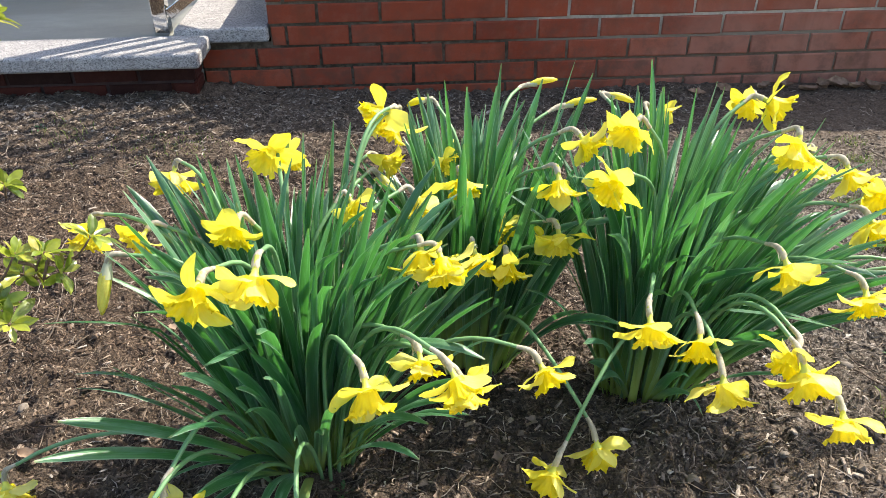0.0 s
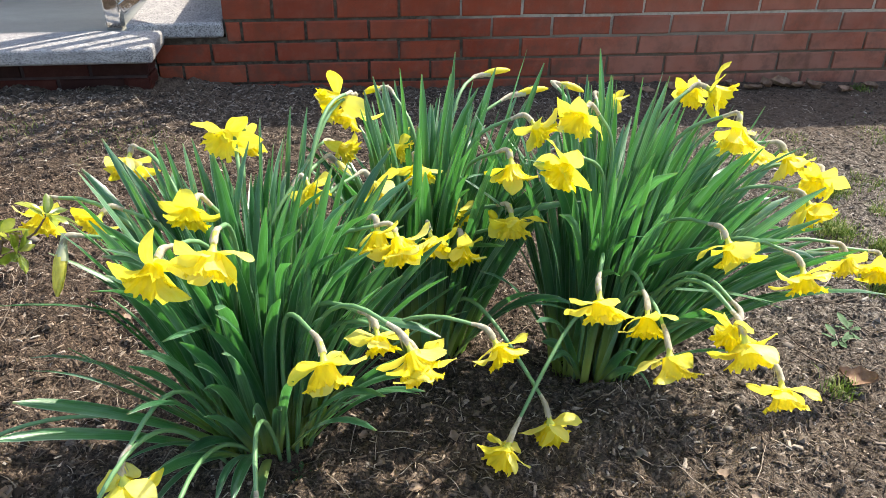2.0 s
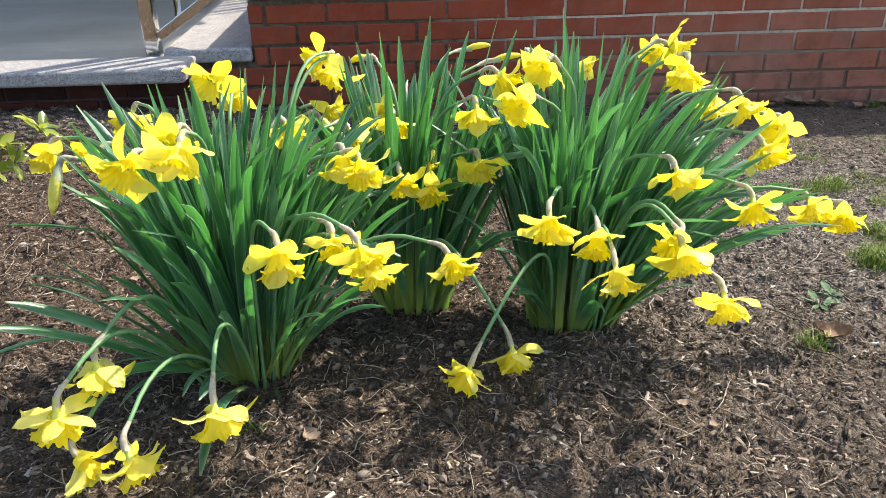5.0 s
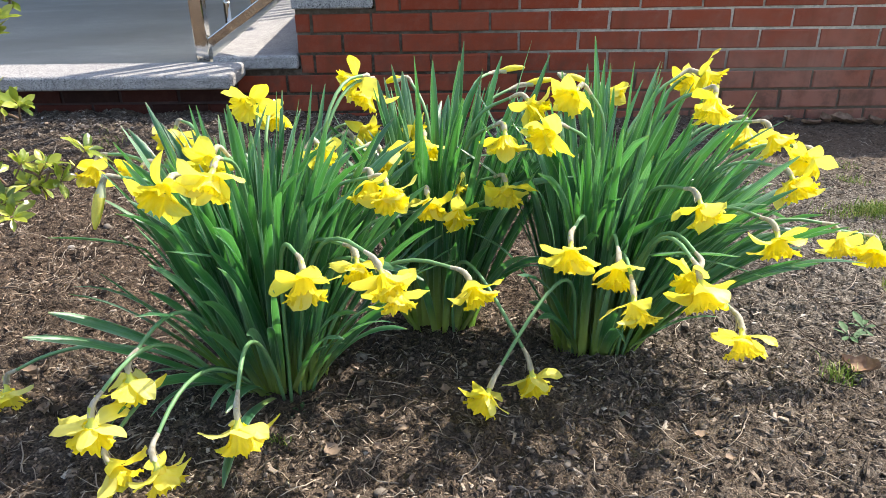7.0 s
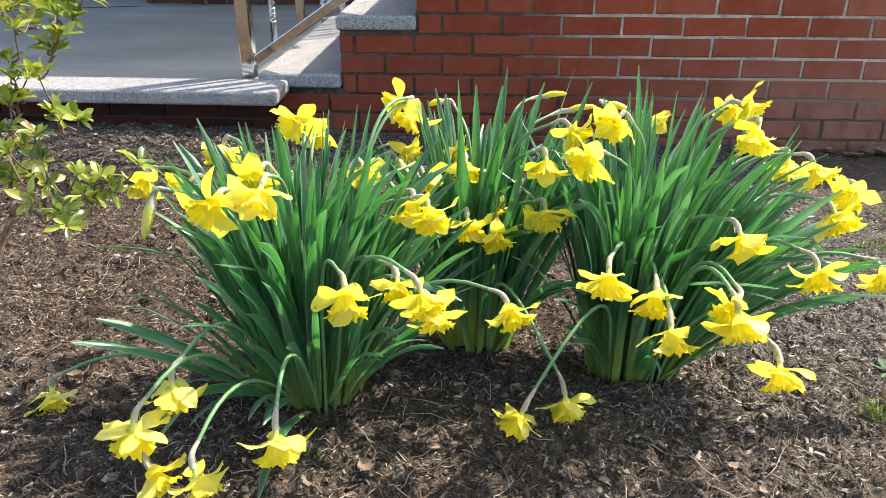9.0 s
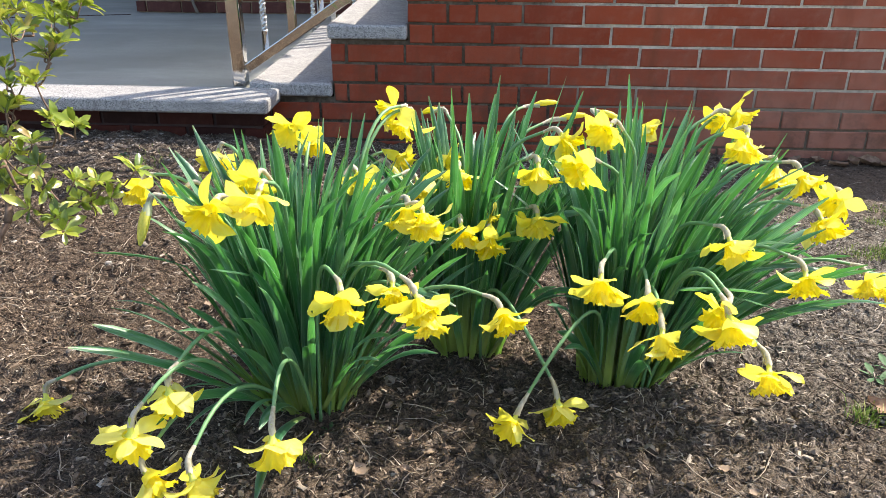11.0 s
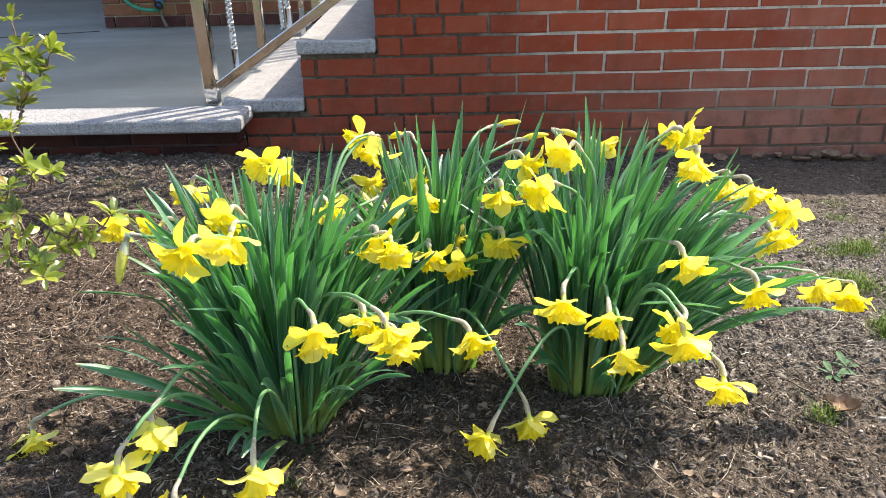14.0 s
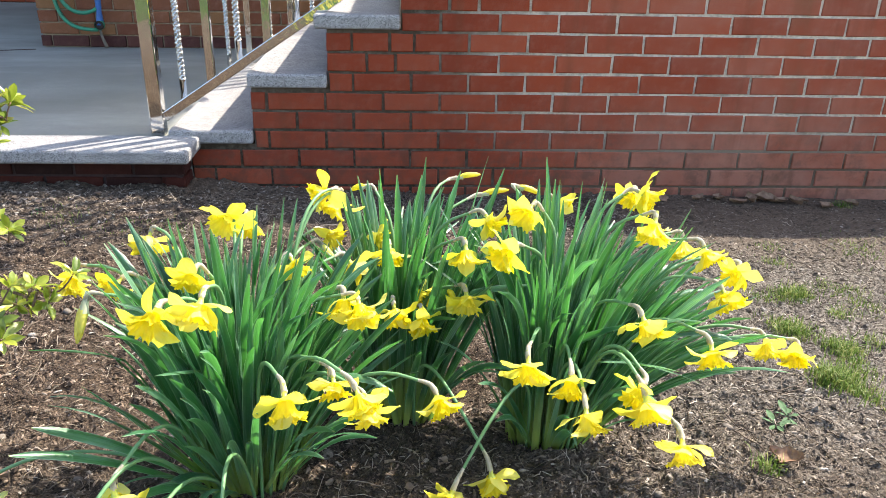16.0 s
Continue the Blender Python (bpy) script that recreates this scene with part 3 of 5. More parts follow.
def railing(RY, first, label, foot=0.237, post=True):
    """A stair railing: post with foot, two sloping rails, square and twisted balusters in turn."""
    rail = thing("stair_railing", label, "railing", "railings of the stoop")
    if post:
        slab("post", -1.341, -1.293, RY - 0.024, RY + 0.024, 0.172, 1.12, STEEL, 0.004, 2, rail)
    start = -1.29 + max(0.0, 0.20 - foot) / SL
    for name, z, half, x0 in (("bottom_rail", foot + SL * (start + 1.29), 0.017, start), ("handrail", foot + 0.863, 0.025, -1.31)):
        ob = slab(name, 0, math.hypot(-0.20 - x0, SL * (-0.20 - x0)), -half, half, -half, half, STEEL, 0.003, 2, rail)
        ob.matrix_basis = pose(x0, RY, z, 0, -math.degrees(math.atan(SL)), 0)
    for k in range(9):
        x = first + 0.103 * k
        z0 = max(0.172, foot + SL * (x + 1.29))
        if k % 2:
            slab("square_baluster", x - 0.014, x + 0.014, RY - 0.014, RY + 0.014, z0, foot + SL * (x + 1.29) + 0.86, STEEL, 0.002, 2, rail)
            continue
        verts, faces = [], []
        n, m, turn = 150, 8, 0.0
        for i in range(n + 1):
            q = i / n
            if 0.10 < q < 0.90:
                turn += 2 * math.pi * 14 / n
            for s in range(m):
                a = s * 2 * math.pi / m
                r = 0.0100 + (0.0022 if s % 2 == 0 else -0.0012)
                verts.append((x + r * math.cos(a + turn), RY + r * math.sin(a + turn), z0 + 0.86 * q))
        for i in range(n):
            for s in range(m):
                a, b = m * i + s, m * i + (s + 1) % m
                faces.append((a, b, b + m, a + m))
        put("twisted_baluster", mesh_of("twisted_baluster", verts, faces, STEEL), rail)


railing(0.06, -1.215, "polished steel stair railing with twisted balusters beside the patio")
railing(1.18, -1.284, "polished steel stair railing with twisted balusters beyond the steps", 0.06, False)

# ---- hose on the wall behind ----
hose = thing("garden_hose", "coiled green garden hose with a blue nozzle hanging on the wall", "hose")
for name, line in (("hose_coil", ((-2.33, 1.80, 0.62), (-2.35, 1.79, 0.36), (-2.30, 1.77, 0.27), (-2.11, 1.765, 0.278))), ("hose_loop", ((-2.32, 1.78, 0.60), (-2.31, 1.76, 0.33), (-2.16, 1.76, 0.35), (-2.10, 1.765, 0.39)))):
    put(name, mesh_of(name, *tube(bezier(*line, 20), 0.0105, 8), HOSE, True), hose)
put("hose_end", mesh_of("hose_end", *tube(bezier((-2.33, 1.80, 0.62), (-2.32, 1.79, 0.82), (-2.14, 1.79, 0.80), (-2.09, 1.77, 0.60), 14), 0.0105, 8), HOSE, True), hose)
noz = put("nozzle", mesh_of("nozzle", *tube([(-2.088, 1.77, 0.62), (-2.088, 1.77, 0.45), (-2.092, 1.77, 0.37), (-2.094, 1.77, 0.325), (-2.094, 1.765, 0.30)], [0.017, 0.017, 0.014, 0.02, 0.022], 12), BLUE, True), hose, "blue plastic nozzle")
put("nozzle_ring", mesh_of("nozzle_ring", *tube([(-2.092, 1.768, 0.305), (-2.092, 1.742, 0.303)], [0.025, 0.026], 16, False), HOSE, True), noz, "dark green ring")
put("nozzle_face", mesh_of("nozzle_face", *tube([(-2.092, 1.766, 0.305), (-2.092, 1.748, 0.303)], [0.0245, 0.0225], 16), DARK, True), noz, "black nozzle face")
drip = thing("drain_pipe", "short pale drain pipe at the foot of the wall", "pipe")
put("pipe", mesh_of("pipe", *tube([(-2.11, 1.80, 0.27), (-2.10, 1.79, 0.23), (-2.075, 1.77, 0.182)], [0.008, 0.008, 0.010], 8), STONE, True), drip)

# ---- daffodils ----
def leaf_blade(root, yaw, lean, bend, length, width, twist=0.0, droop=0.0, steps=12, kink=None):
    """A strap leaf: rises from its root, leans towards yaw and bends over; channelled, with two low keels and a blunt tip."""
    verts, faces, along, sides = [], [], [], []
    p, ang = Vector(root), lean
    d_out = Vector((math.cos(yaw), math.sin(yaw), 0))
    side0 = Vector((-math.sin(yaw), math.cos(yaw), 0))
    for k in range(steps + 1):
        t = k / steps
        ang = lean + bend * t * t + droop * max(0.0, t - 0.55) ** 2 * 4
        if kink and t > kink[0]:
            ang += kink[1] * min(1.0, (t - kink[0]) * 9)
        d = d_out * math.sin(ang) + Vector((0, 0, math.cos(ang)))
        if k:
            p = p + d * (length / steps)
        face = side0.cross(d)
        w = twist * (t - 0.1)
        side = side0 * math.cos(w) + face * math.sin(w)
        fold = face * math.cos(w) - side0 * math.sin(w)
        wd = width * 0.5 * (0.80 + 0.20 * min(1, t * 2.6)) * (1.0 if t < 0.66 else max(0.12, (1 - ((t - 0.66) / 0.343) ** 2) ** 0.50))
        for s in (-1.0, -0.62, -0.3, 0.0, 0.3, 0.62, 1.0):
            keel = 0.05 * wd if abs(abs(s) - 0.3) < 0.01 else 0.0
            verts.append(p + side * (wd * s) + fold * (-0.34 * wd * (1 - s * s) - keel))
            along.append(t)
            sides.append(s)
    for k in range(steps):
        for s in range(6):
            i = 7 * k + s
            faces.append((i, i + 1, i + 8, i + 7))
    return verts, faces, along, sides


HEADS = []


def leaf(clump, *args, clear=0.0, **kw):
    """Adds the leaf, unless it would run through a flower head."""
    v, f, a, b = leaf_blade(*args, **kw)
    if clear and any((p - h).length < clear for p in v[24::7] for h in HEADS):
        return False
    put("leaf", mesh_of("leaf", v, f, LEAF, True, a, b), clump)
    return True


def clump_at(x, y, label):
    c = thing("daffodil_clump", label, "daffodils", "daffodil clumps in the bed")
    c["root"] = (x, y)
    return c


def fan(clump, count, seed, radius, tilt_x, tilt_y, spread, tall, bend):
    """The leaves of one clump, upright in the middle and leaning outwards at the rim."""
    rnd = random.Random(seed)
    x, y = clump["root"]
    for k in range(count):
        for attempt in range(8):
            r, a = math.sqrt((k + 0.5) / count), k * 2.39996 + rnd.uniform(-0.4, 0.4)
            px, py = x + radius[0] * r * math.cos(a), y + radius[1] * r * math.sin(a)
            ox = tilt_x + spread * r * math.cos(a) + rnd.gauss(0, 0.09)
            oy = tilt_y + spread * 0.8 * r * math.sin(a) + rnd.gauss(0, 0.07)
            lean, yaw = math.hypot(ox, oy), math.atan2(oy, ox)
            length = rnd.uniform(*tall) * (1.0 - 0.10 * r)
            kink = (rnd.uniform(0.5, 0.8), rnd.uniform(0.3, 1.1)) if rnd.random() < 0.07 else None
            droop = rnd.choice((0, 0, 0, rnd.uniform(0.1, 1.0)))
            if leaf(clump, (px, py, gz(px, py) - 0.012), yaw, lean * 0.55, lean * 0.55 + rnd.uniform(*bend), length, rnd.triangular(0.0095, 0.0205, 0.0135), rnd.gauss(0, 1.3), droop, kink=kink, clear=0.041):
                break


def petal_mesh(seed):
    """A broad petal: pointed, creased along its middle, with a wavy, slightly rolled edge."""
    rnd = random.Random(seed)
    n, m = 10, 8
    length, width = 0.043 * rnd.uniform(0.88, 1.10), 0.0305 * rnd.uniform(0.82, 1.14)
    cup, curl, tw = rnd.uniform(-0.5, 0.8), rnd.uniform(-0.6, 0.45), rnd.uniform(-0.7, 0.7)
    wav, roll, side = rnd.uniform(0.0008, 0.0026), rnd.uniform(-0.5, 0.7), rnd.uniform(-0.003, 0.003)
    ph = [rnd.uniform(0, 6.28) for _ in range(3)]
    verts, faces = [], []
    for i in range(n + 1):
        t = i / n
        wd = width * 0.5 * (0.40 + 0.60 * math.sin(math.pi * min(1, t * 0.9 + 0.02)) ** 0.8) * (1.0 if t < 0.58 else max(0.03, (1 - ((t - 0.58) / 0.423) ** 2) ** 0.62))
        zz = 0.005 * math.sin(t * math.pi) * cup * 3 + length * curl * 0.45 * t * t
        for j in range(m + 1):
            s = j / m * 2 - 1
            a = tw * t
            edge = abs(s) ** 3
            px = wd * s * (1 - 0.10 * edge * abs(roll)) + side * t * t
            pz = zz + cup * 0.34 * wd * s * s - 0.0012 * math.exp(-30 * s * s) * math.sin(t * math.pi) + roll * 0.30 * wd * edge
            pz += wav * t * (math.sin(6.0 * t + 2.6 * s + ph[0]) * 0.6 + edge * math.sin(13 * t + ph[1] + (2 if s > 0 else 0)) + 0.25 * math.sin(9 * s + ph[2]))
            verts.append((px * math.cos(a), length * t * (1 + 0.02 * math.sin(7 * s + ph[2])), pz + px * math.sin(a)))
    for i in range(n):
        for j in range(m):
            a = i * (m + 1) + j
            faces.append((a, a + 1, a + m + 2, a + m + 1))
    return mesh_of("petal", verts, faces, PETAL, True)


def corona_mesh(seed):
    """The trumpet: a flaring tube with a frilled, notched rim."""
    rnd = random.Random(seed)
    n, m = 9, 80
    verts, faces = [], []
    ph = [rnd.uniform(0, 6.28) for _ in range(4)]
    deep = rnd.uniform(0.024, 0.031)
    for i in range(n + 1):
        t = i / n
        r0 = 0.0095 + 0.007 * t + 0.0085 * t ** 4
        z = deep * t - 0.002 * t ** 5
        for j in range(m):
            a = 2 * math.pi * j / m
            fr = t ** 3
            r = r0 + fr * (0.0026 * math.sin(7 * a + ph[0]) + 0.0019 * math.sin(12 * a + ph[1]) + 0.0016 * math.sin(19 * a + ph[2]) + rnd.uniform(-0.0012, 0.0012))
            r += 0.0004 * math.sin(12 * a + ph[3]) * t
            zz = z + fr * (0.0022 * math.sin(9 * a + ph[1]) + 0.0015 * math.sin(16 * a + ph[3]) + rnd.uniform(-0.0032, 0.0026))
            verts.append((r * math.cos(a), r * math.sin(a), zz))
    for i in range(n):
        for j in range(m):
            a, b = i * m + j, i * m + (j + 1) % m
            faces.append((a, b, b + m, a + m))
    return mesh_of("trumpet", verts, faces, TRUMPET, True)


PETALS = [petal_mesh(k) for k in range(16)]
CORONAS = [corona_mesh(40 + k) for k in range(5)]
TUBE = mesh_of("flower_tube", *tube([(0, 0, -0.022), (0, 0, -0.016), (0, 0, -0.010), (0, 0, -0.003), (0, 0, 0.004)], [0.0026, 0.0034, 0.0034, 0.0038, 0.0082], 10, False), TUBE_GREEN, True)


count = [0]


def stem_to(clump, neck, axis, rnd, via=None):
    """A stalk from the clump's foot that bows over and meets the flower from behind."""
    x, y = clump["root"]
    neck, axis = Vector(neck), Vector(axis)
    out = Vector((neck.x - x, neck.y - y, 0))
    px, py = x + max(-0.05, min(0.05, out.x * 0.25)) + rnd.uniform(-0.015, 0.015), y + max(-0.05, min(0.05, out.y * 0.25)) + rnd.uniform(-0.015, 0.015)
    foot = Vector((px, py, gz(px, py) - 0.01))
    high = max(0.10, neck.z - foot.z)
    dirn = out.normalized() if out.length > 0.02 else Vector((0, -1, 0))
    rise = -0.50 if via == "low" else 1.1 - 1.3 * min(1.0, out.length / 0.28)
    come = (dirn * math.cos(rise) + Vector((0, 0, math.sin(rise)))).normalized()
    if via and via != "low":
        come = (neck - Vector(via[3:])).normalized()
    tail = neck - axis * 0.020 - come * 0.032
    c2 = tail - come * min(0.11, 0.5 * out.length + 0.03)
    c1 = foot + (Vector((out.x * 0.22, out.y * 0.22, high * 0.75 + 0.03)) if via == "low" else Vector((out.x * 0.12, out.y * 0.12, high * 0.72)))
    if via and via != "low":
        c1, c2 = Vector(via[:3]), Vector(via[3:])
    pts = bezier(foot, c1, c2, tail, 13)
    hook = bezier(tail, tail + come * 0.020, neck - axis * 0.030, neck - axis * 0.008, 7)
    stalk = put("flower_stem", mesh_of("flower_stem", *tube(pts + hook[1:6], [0.0029] * 13 + [0.0026] * 6, 7), STEM, True), clump)
    cover = hook[1:]
    verts, faces = tube(cover, [0.0027, 0.0030, 0.0034, 0.0038, 0.0041, 0.0044, 0.0046], 9, False)
    for k in range(9, len(verts)):
        q = k // 9 / 6
        verts[k] = verts[k].lerp(cover[k // 9], rnd.uniform(-0.16, 0.22) * q) + axis * (rnd.uniform(-0.003, 0.002) if k // 9 == 6 else 0.0)
    across = come.cross(axis)
    across = across.normalized() if across.length > 0.05 else Vector((1, 0, 0))
    flap, w, base = [], rnd.uniform(0.0022, 0.0042), len(verts)
    lift = rnd.uniform(0.002, 0.007)
    for k in range(5):                          # a loose tongue of the split sheath
        q = k / 4
        mid = Vector(cover[2 + k]) - axis.cross(across) * (0.0038 + lift * q * q)
        for e in (-1, 0, 1):
            flap.append(mid + across * (e * w * (1 - 0.75 * q)) + axis * (0.0012 * (e == 0)))
    verts = verts + flap
    for k in range(4):
        for e in range(2):
            i = base + 3 * k + e
            faces.append((i, i + 1, i + 4, i + 3))
    put("papery_sheath", mesh_of("papery_sheath", verts, faces, PAPER, True), stalk, "dry papery pale sheath")


def aim(neck, axis, size, spin):
    """Pose with z along axis."""
    z = Vector(axis).normalized()
    q = z.to_track_quat("Z", "Y")
    return Matrix.Translation(neck) @ q.to_matrix().to_4x4() @ pose(0, 0, 0, 0, 0, spin) @ Matrix.Diagonal((size, size, size, 1))


def flower(clump, neck, axis, size=1.0, via=None, fold=None):
    """One daffodil: tube and ovary, six petals, trumpet and papery sheath, on its stalk."""
    count[0] += 1
    rnd = random.Random(count[0] * 7 + 3)
    axis = Vector(axis).normalized()
    HEADS.append(Vector(neck) + axis * 0.028)
    stem_to(clump, neck, axis, rnd, via)
    f = put("flower", TUBE, clump, "yellow trumpet daffodil with a frilled edge", aim(neck, axis, size, rnd.uniform(0, 360)))
    fold = rnd.choice((6, 14, 24, 34, 44)) if fold is None else fold
    out = rnd.sample(range(6), 2)
    for k in range(6):
        inner = k % 2
        tip = rnd.gauss(fold + (8 if inner else 0), 12) if k not in out else rnd.uniform(-12, 22)
        put("petal", rnd.choice(PETALS), f, "", pose(0, 0, 0.002 + 0.001 * inner, 0, 0, 60 * k + rnd.gauss(0, 6)) @ pose(0, 0.005, 0, tip, rnd.gauss(0, 9), 0))
    put("trumpet", rnd.choice(CORONAS), f, "frilled deep yellow trumpet", pose(0, 0, 0.001, rnd.gauss(0, 4), rnd.gauss(0, 4), rnd.uniform(0, 360)))


def bud(clump, foot, tip, fat=0.68):
    """An unopened flower bud on a bent stalk."""
    count[0] += 1
    rnd = random.Random(count[0] * 5 + 1)
    a, b = Vector(foot), Vector(tip)
    ax = (b - a).normalized()
    stem_to(clump, a + ax * 0.012, ax, rnd)
    pts = [a.lerp(b, q) + Vector((0, 0, 0.003 * math.sin(q * 3.1))) for q in (0, 0.15, 0.35, 0.6, 0.85, 1.0)]
    o = put("flower_bud", mesh_of("flower_bud", *tube(pts, [fat * r for r in (0.0032, 0.0055, 0.0085, 0.0085, 0.0062, 0.0018)], 9), BUD, True), clump, "closed yellow bud")
    put("bud_sheath", mesh_of("bud_sheath", *tube([a - ax * 0.012, a, a.lerp(b, 0.14), a.lerp(b, 0.30)], [fat * r for r in (0.0035, 0.0044, 0.0066, 0.0090)], 9, False), PALE, True), o, "pale green bud sheath")


clump_a = clump_at(-0.69, -1.715, "yellow daffodils with blue-green strap leaves flopping over the soil")
clump_b = clump_at(-0.435, -1.50, "upright clump of yellow daffodils with dense green strap leaves")
clump_c = clump_at(-0.155, -1.57, "broad clump of yellow daffodils with leaves fanning out")
flower(clump_a, (-0.755, -1.875, 0.474), (-0.15, -0.92, -0.36), 1.0, fold=20)
flower(clump_a, (-0.692, -1.880, 0.492), (-0.12, -0.72, -0.68), 1.0, fold=32)
flower(clump_a, (-0.882, -1.478, 0.416), (-0.13, -0.78, -0.61), 0.90)
flower(clump_a, (-0.746, -1.713, 0.454), (-0.25, -0.76, -0.59), 0.90)
flower(clump_a, (-0.714, -1.588, 0.498), (-0.28, -0.88, -0.38), 0.95, fold=14)
flower(clump_a, (-0.706, -1.483, 0.449), (0.08, -0.70, -0.71), 0.85)
flower(clump_a, (-0.564, -1.463, 0.497), (-0.84, -0.51, -0.20), 0.95)
flower(clump_a, (-0.550, -1.440, 0.474), (-0.46, -0.43, -0.78), 1.00)
flower(clump_a, (-0.573, -1.413, 0.396), (0.77, -0.52, -0.37), 0.90)
flower(clump_a, (-0.609, -1.619, 0.431), (0.43, -0.65, -0.63), 0.76)
flower(clump_a, (-0.521, -1.552, 0.399), (0.49, -0.47, -0.74), 0.85)
flower(clump_b, (-0.481, -1.432, 0.400), (0.79, -0.51, -0.35), 0.76)
flower(clump_b, (-0.454, -1.501, 0.401), (0.14, -0.69, -0.71), 0.90)
flower(clump_a, (-0.520, -1.730, 0.420), (0.00, -0.70, -0.71), 0.95)
flower(clump_a, (-0.495, -1.745, 0.417), (0.25, -0.68, -0.69), 0.95)
flower(clump_b, (-0.444, -1.643, 0.356), (0.18, -0.69, -0.70), 0.90)
flower(clump_b, (-0.399, -1.639, 0.338), (0.01, -0.70, -0.71), 0.85)
flower(clump_b, (-0.402, -1.514, 0.324), (0.59, -0.60, -0.54), 0.81)
flower(clump_b, (-0.323, -1.606, 0.361), (0.07, -0.70, -0.71), 0.95)
flower(clump_b, (-0.325, -1.590, 0.440), (0.10, -0.55, -0.83), 0.95, fold=44)
flower(clump_c, (-0.262, -1.660, 0.468), (-0.55, -0.74, -0.38), 0.98, fold=22)
flower(clump_b, (-0.284, -1.539, 0.476), (0.52, -0.62, -0.59), 0.85)
flower(clump_c, (-0.214, -1.540, 0.494), (-0.53, -0.68, -0.50), 1.00)
flower(clump_c, (-0.137, -1.385, 0.452), (0.64, -0.58, -0.50), 0.85)
flower(clump_c, (-0.008, -1.498, 0.508), (0.78, -0.55, -0.30), 1.00)
flower(clump_c, (-0.011, -1.447, 0.489), (-0.50, -0.69, -0.52), 0.76)
flower(clump_c, (-0.031, -1.650, 0.512), (-0.25, -0.62, -0.74), 1.0, fold=30)
flower(clump_c, (0.068, -1.520, 0.424), (-0.05, -0.60, -0.80), 0.9, fold=34)
flower(clump_c, (0.082, -1.593, 0.440), (0.30, -0.60, -0.74), 0.92, fold=36)
flower(clump_c, (0.145, -1.587, 0.398), (-0.56, -0.64, -0.53), 0.85)
flower(clump_c, (0.105, -1.644, 0.384), (0.31, -0.67, -0.67), 1.00)
flower(clump_c, (-0.060, -1.746, 0.390), (0.22, -0.68, -0.70), 0.95)
flower(clump_c, (0.050, -1.756, 0.343), (0.04, -0.70, -0.71), 0.95)
flower(clump_c, (0.201, -1.628, 0.279), (0.09, -0.70, -0.71), 0.90)
flower(clump_c, (0.263, -1.622, 0.258), (-0.39, -0.68, -0.63), 0.90)
flower(clump_c, (-0.244, -1.803, 0.350), (0.03, -0.70, -0.71), 0.95)
flower(clump_c, (-0.179, -1.805, 0.321), (-0.11, -0.70, -0.71), 0.90)
flower(clump_c, (-0.166, -1.862, 0.302), (-0.00, -0.70, -0.71), 0.95)
flower(clump_c, (-0.095, -1.869, 0.346), (-0.65, -0.61, -0.45), 0.81)
flower(clump_c, (-0.093, -1.896, 0.345), (0.03, -0.70, -0.71), 1.00)
flower(clump_c, (-0.035, -1.904, 0.277), (-0.03, -0.70, -0.71), 0.95)
flower(clump_c, (-0.356, -1.833, 0.134), (-0.39, -0.36, -0.85), 0.92, (-0.20, -1.66, 0.30, -0.25, -1.72, 0.28), fold=16)
flower(clump_b, (-0.289, -1.794, 0.137), (0.17, -0.37, -0.91), 0.92, (-0.42, -1.60, 0.34, -0.36, -1.74, 0.27), fold=24)
flower(clump_a, (-0.378, -1.829, 0.308), (0.38, -0.66, -0.65), 0.90)
flower(clump_a, (-0.584, -1.924, 0.374), (0.16, -0.69, -0.71), 1.00)
flower(clump_a, (-0.525, -1.872, 0.365), (0.18, -0.69, -0.70), 0.81)
flower(clump_a, (-0.489, -1.908, 0.369), (0.40, -0.65, -0.64), 0.90)
flower(clump_a, (-0.477, -1.883, 0.331), (0.28, -0.68, -0.68), 0.85)
flower(clump_a, (-0.811, -1.955, 0.246), (0.10, -0.20, -0.97), 0.95, "low", fold=20)
flower(clump_a, (-0.840, -2.015, 0.224), (-0.08, -0.14, -0.98), 1.05, "low", fold=10)
flower(clump_a, (-0.659, -2.021, 0.226), (0.08, -0.40, -0.91), 1.0, "low", fold=20)
flower(clump_a, (-1.092, -1.790, 0.106), (0.10, -0.30, -0.94), 1.05, "low", fold=34)
flower(clump_a, (-0.827, -2.017, 0.157), (0.56, -0.30, -0.78), 0.92, "low", fold=32)
flower(clump_a, (-0.756, -2.045, 0.182), (0.39, -0.35, -0.85), 0.92, "low", fold=16)
flower(clump_a, (-0.966, -1.615, 0.402), (-0.11, -0.70, -0.71), 0.85)
flower(clump_a, (-0.884, -1.645, 0.408), (-0.50, -0.70, -0.52), 0.81)
bud(clump_a, (-0.579, -1.480, 0.405), (-0.551, -1.494, 0.371))
bud(clump_a, (-0.899, -1.735, 0.425), (-0.914, -1.757, 0.362), 0.95)
bud(clump_b, (-0.325, -1.274, 0.460), (-0.274, -1.270, 0.466))
bud(clump_c, (-0.213, -1.368, 0.476), (-0.168, -1.373, 0.462))
bud(clump_b, (-0.284, -1.380, 0.463), (-0.229, -1.375, 0.470))
bud(clump_b, (-0.500, -1.356, 0.471), (-0.531, -1.360, 0.463))
bud(clump_b, (-0.341, -1.588, 0.344), (-0.354, -1.581, 0.361))

fan(clump_a, 195, 1, (0.075, 0.06), 0.025, 0.08, 0.41, (0.36, 0.49), (0.0, 0.35))
fan(clump_b, 180, 2, (0.06, 0.055), 0.10, 0.12, 0.36, (0.37, 0.51), (0.0, 0.22))
fan(clump_c, 205, 3, (0.075, 0.065), 0.20, 0.10, 0.50, (0.37, 0.53), (0.0, 0.30))


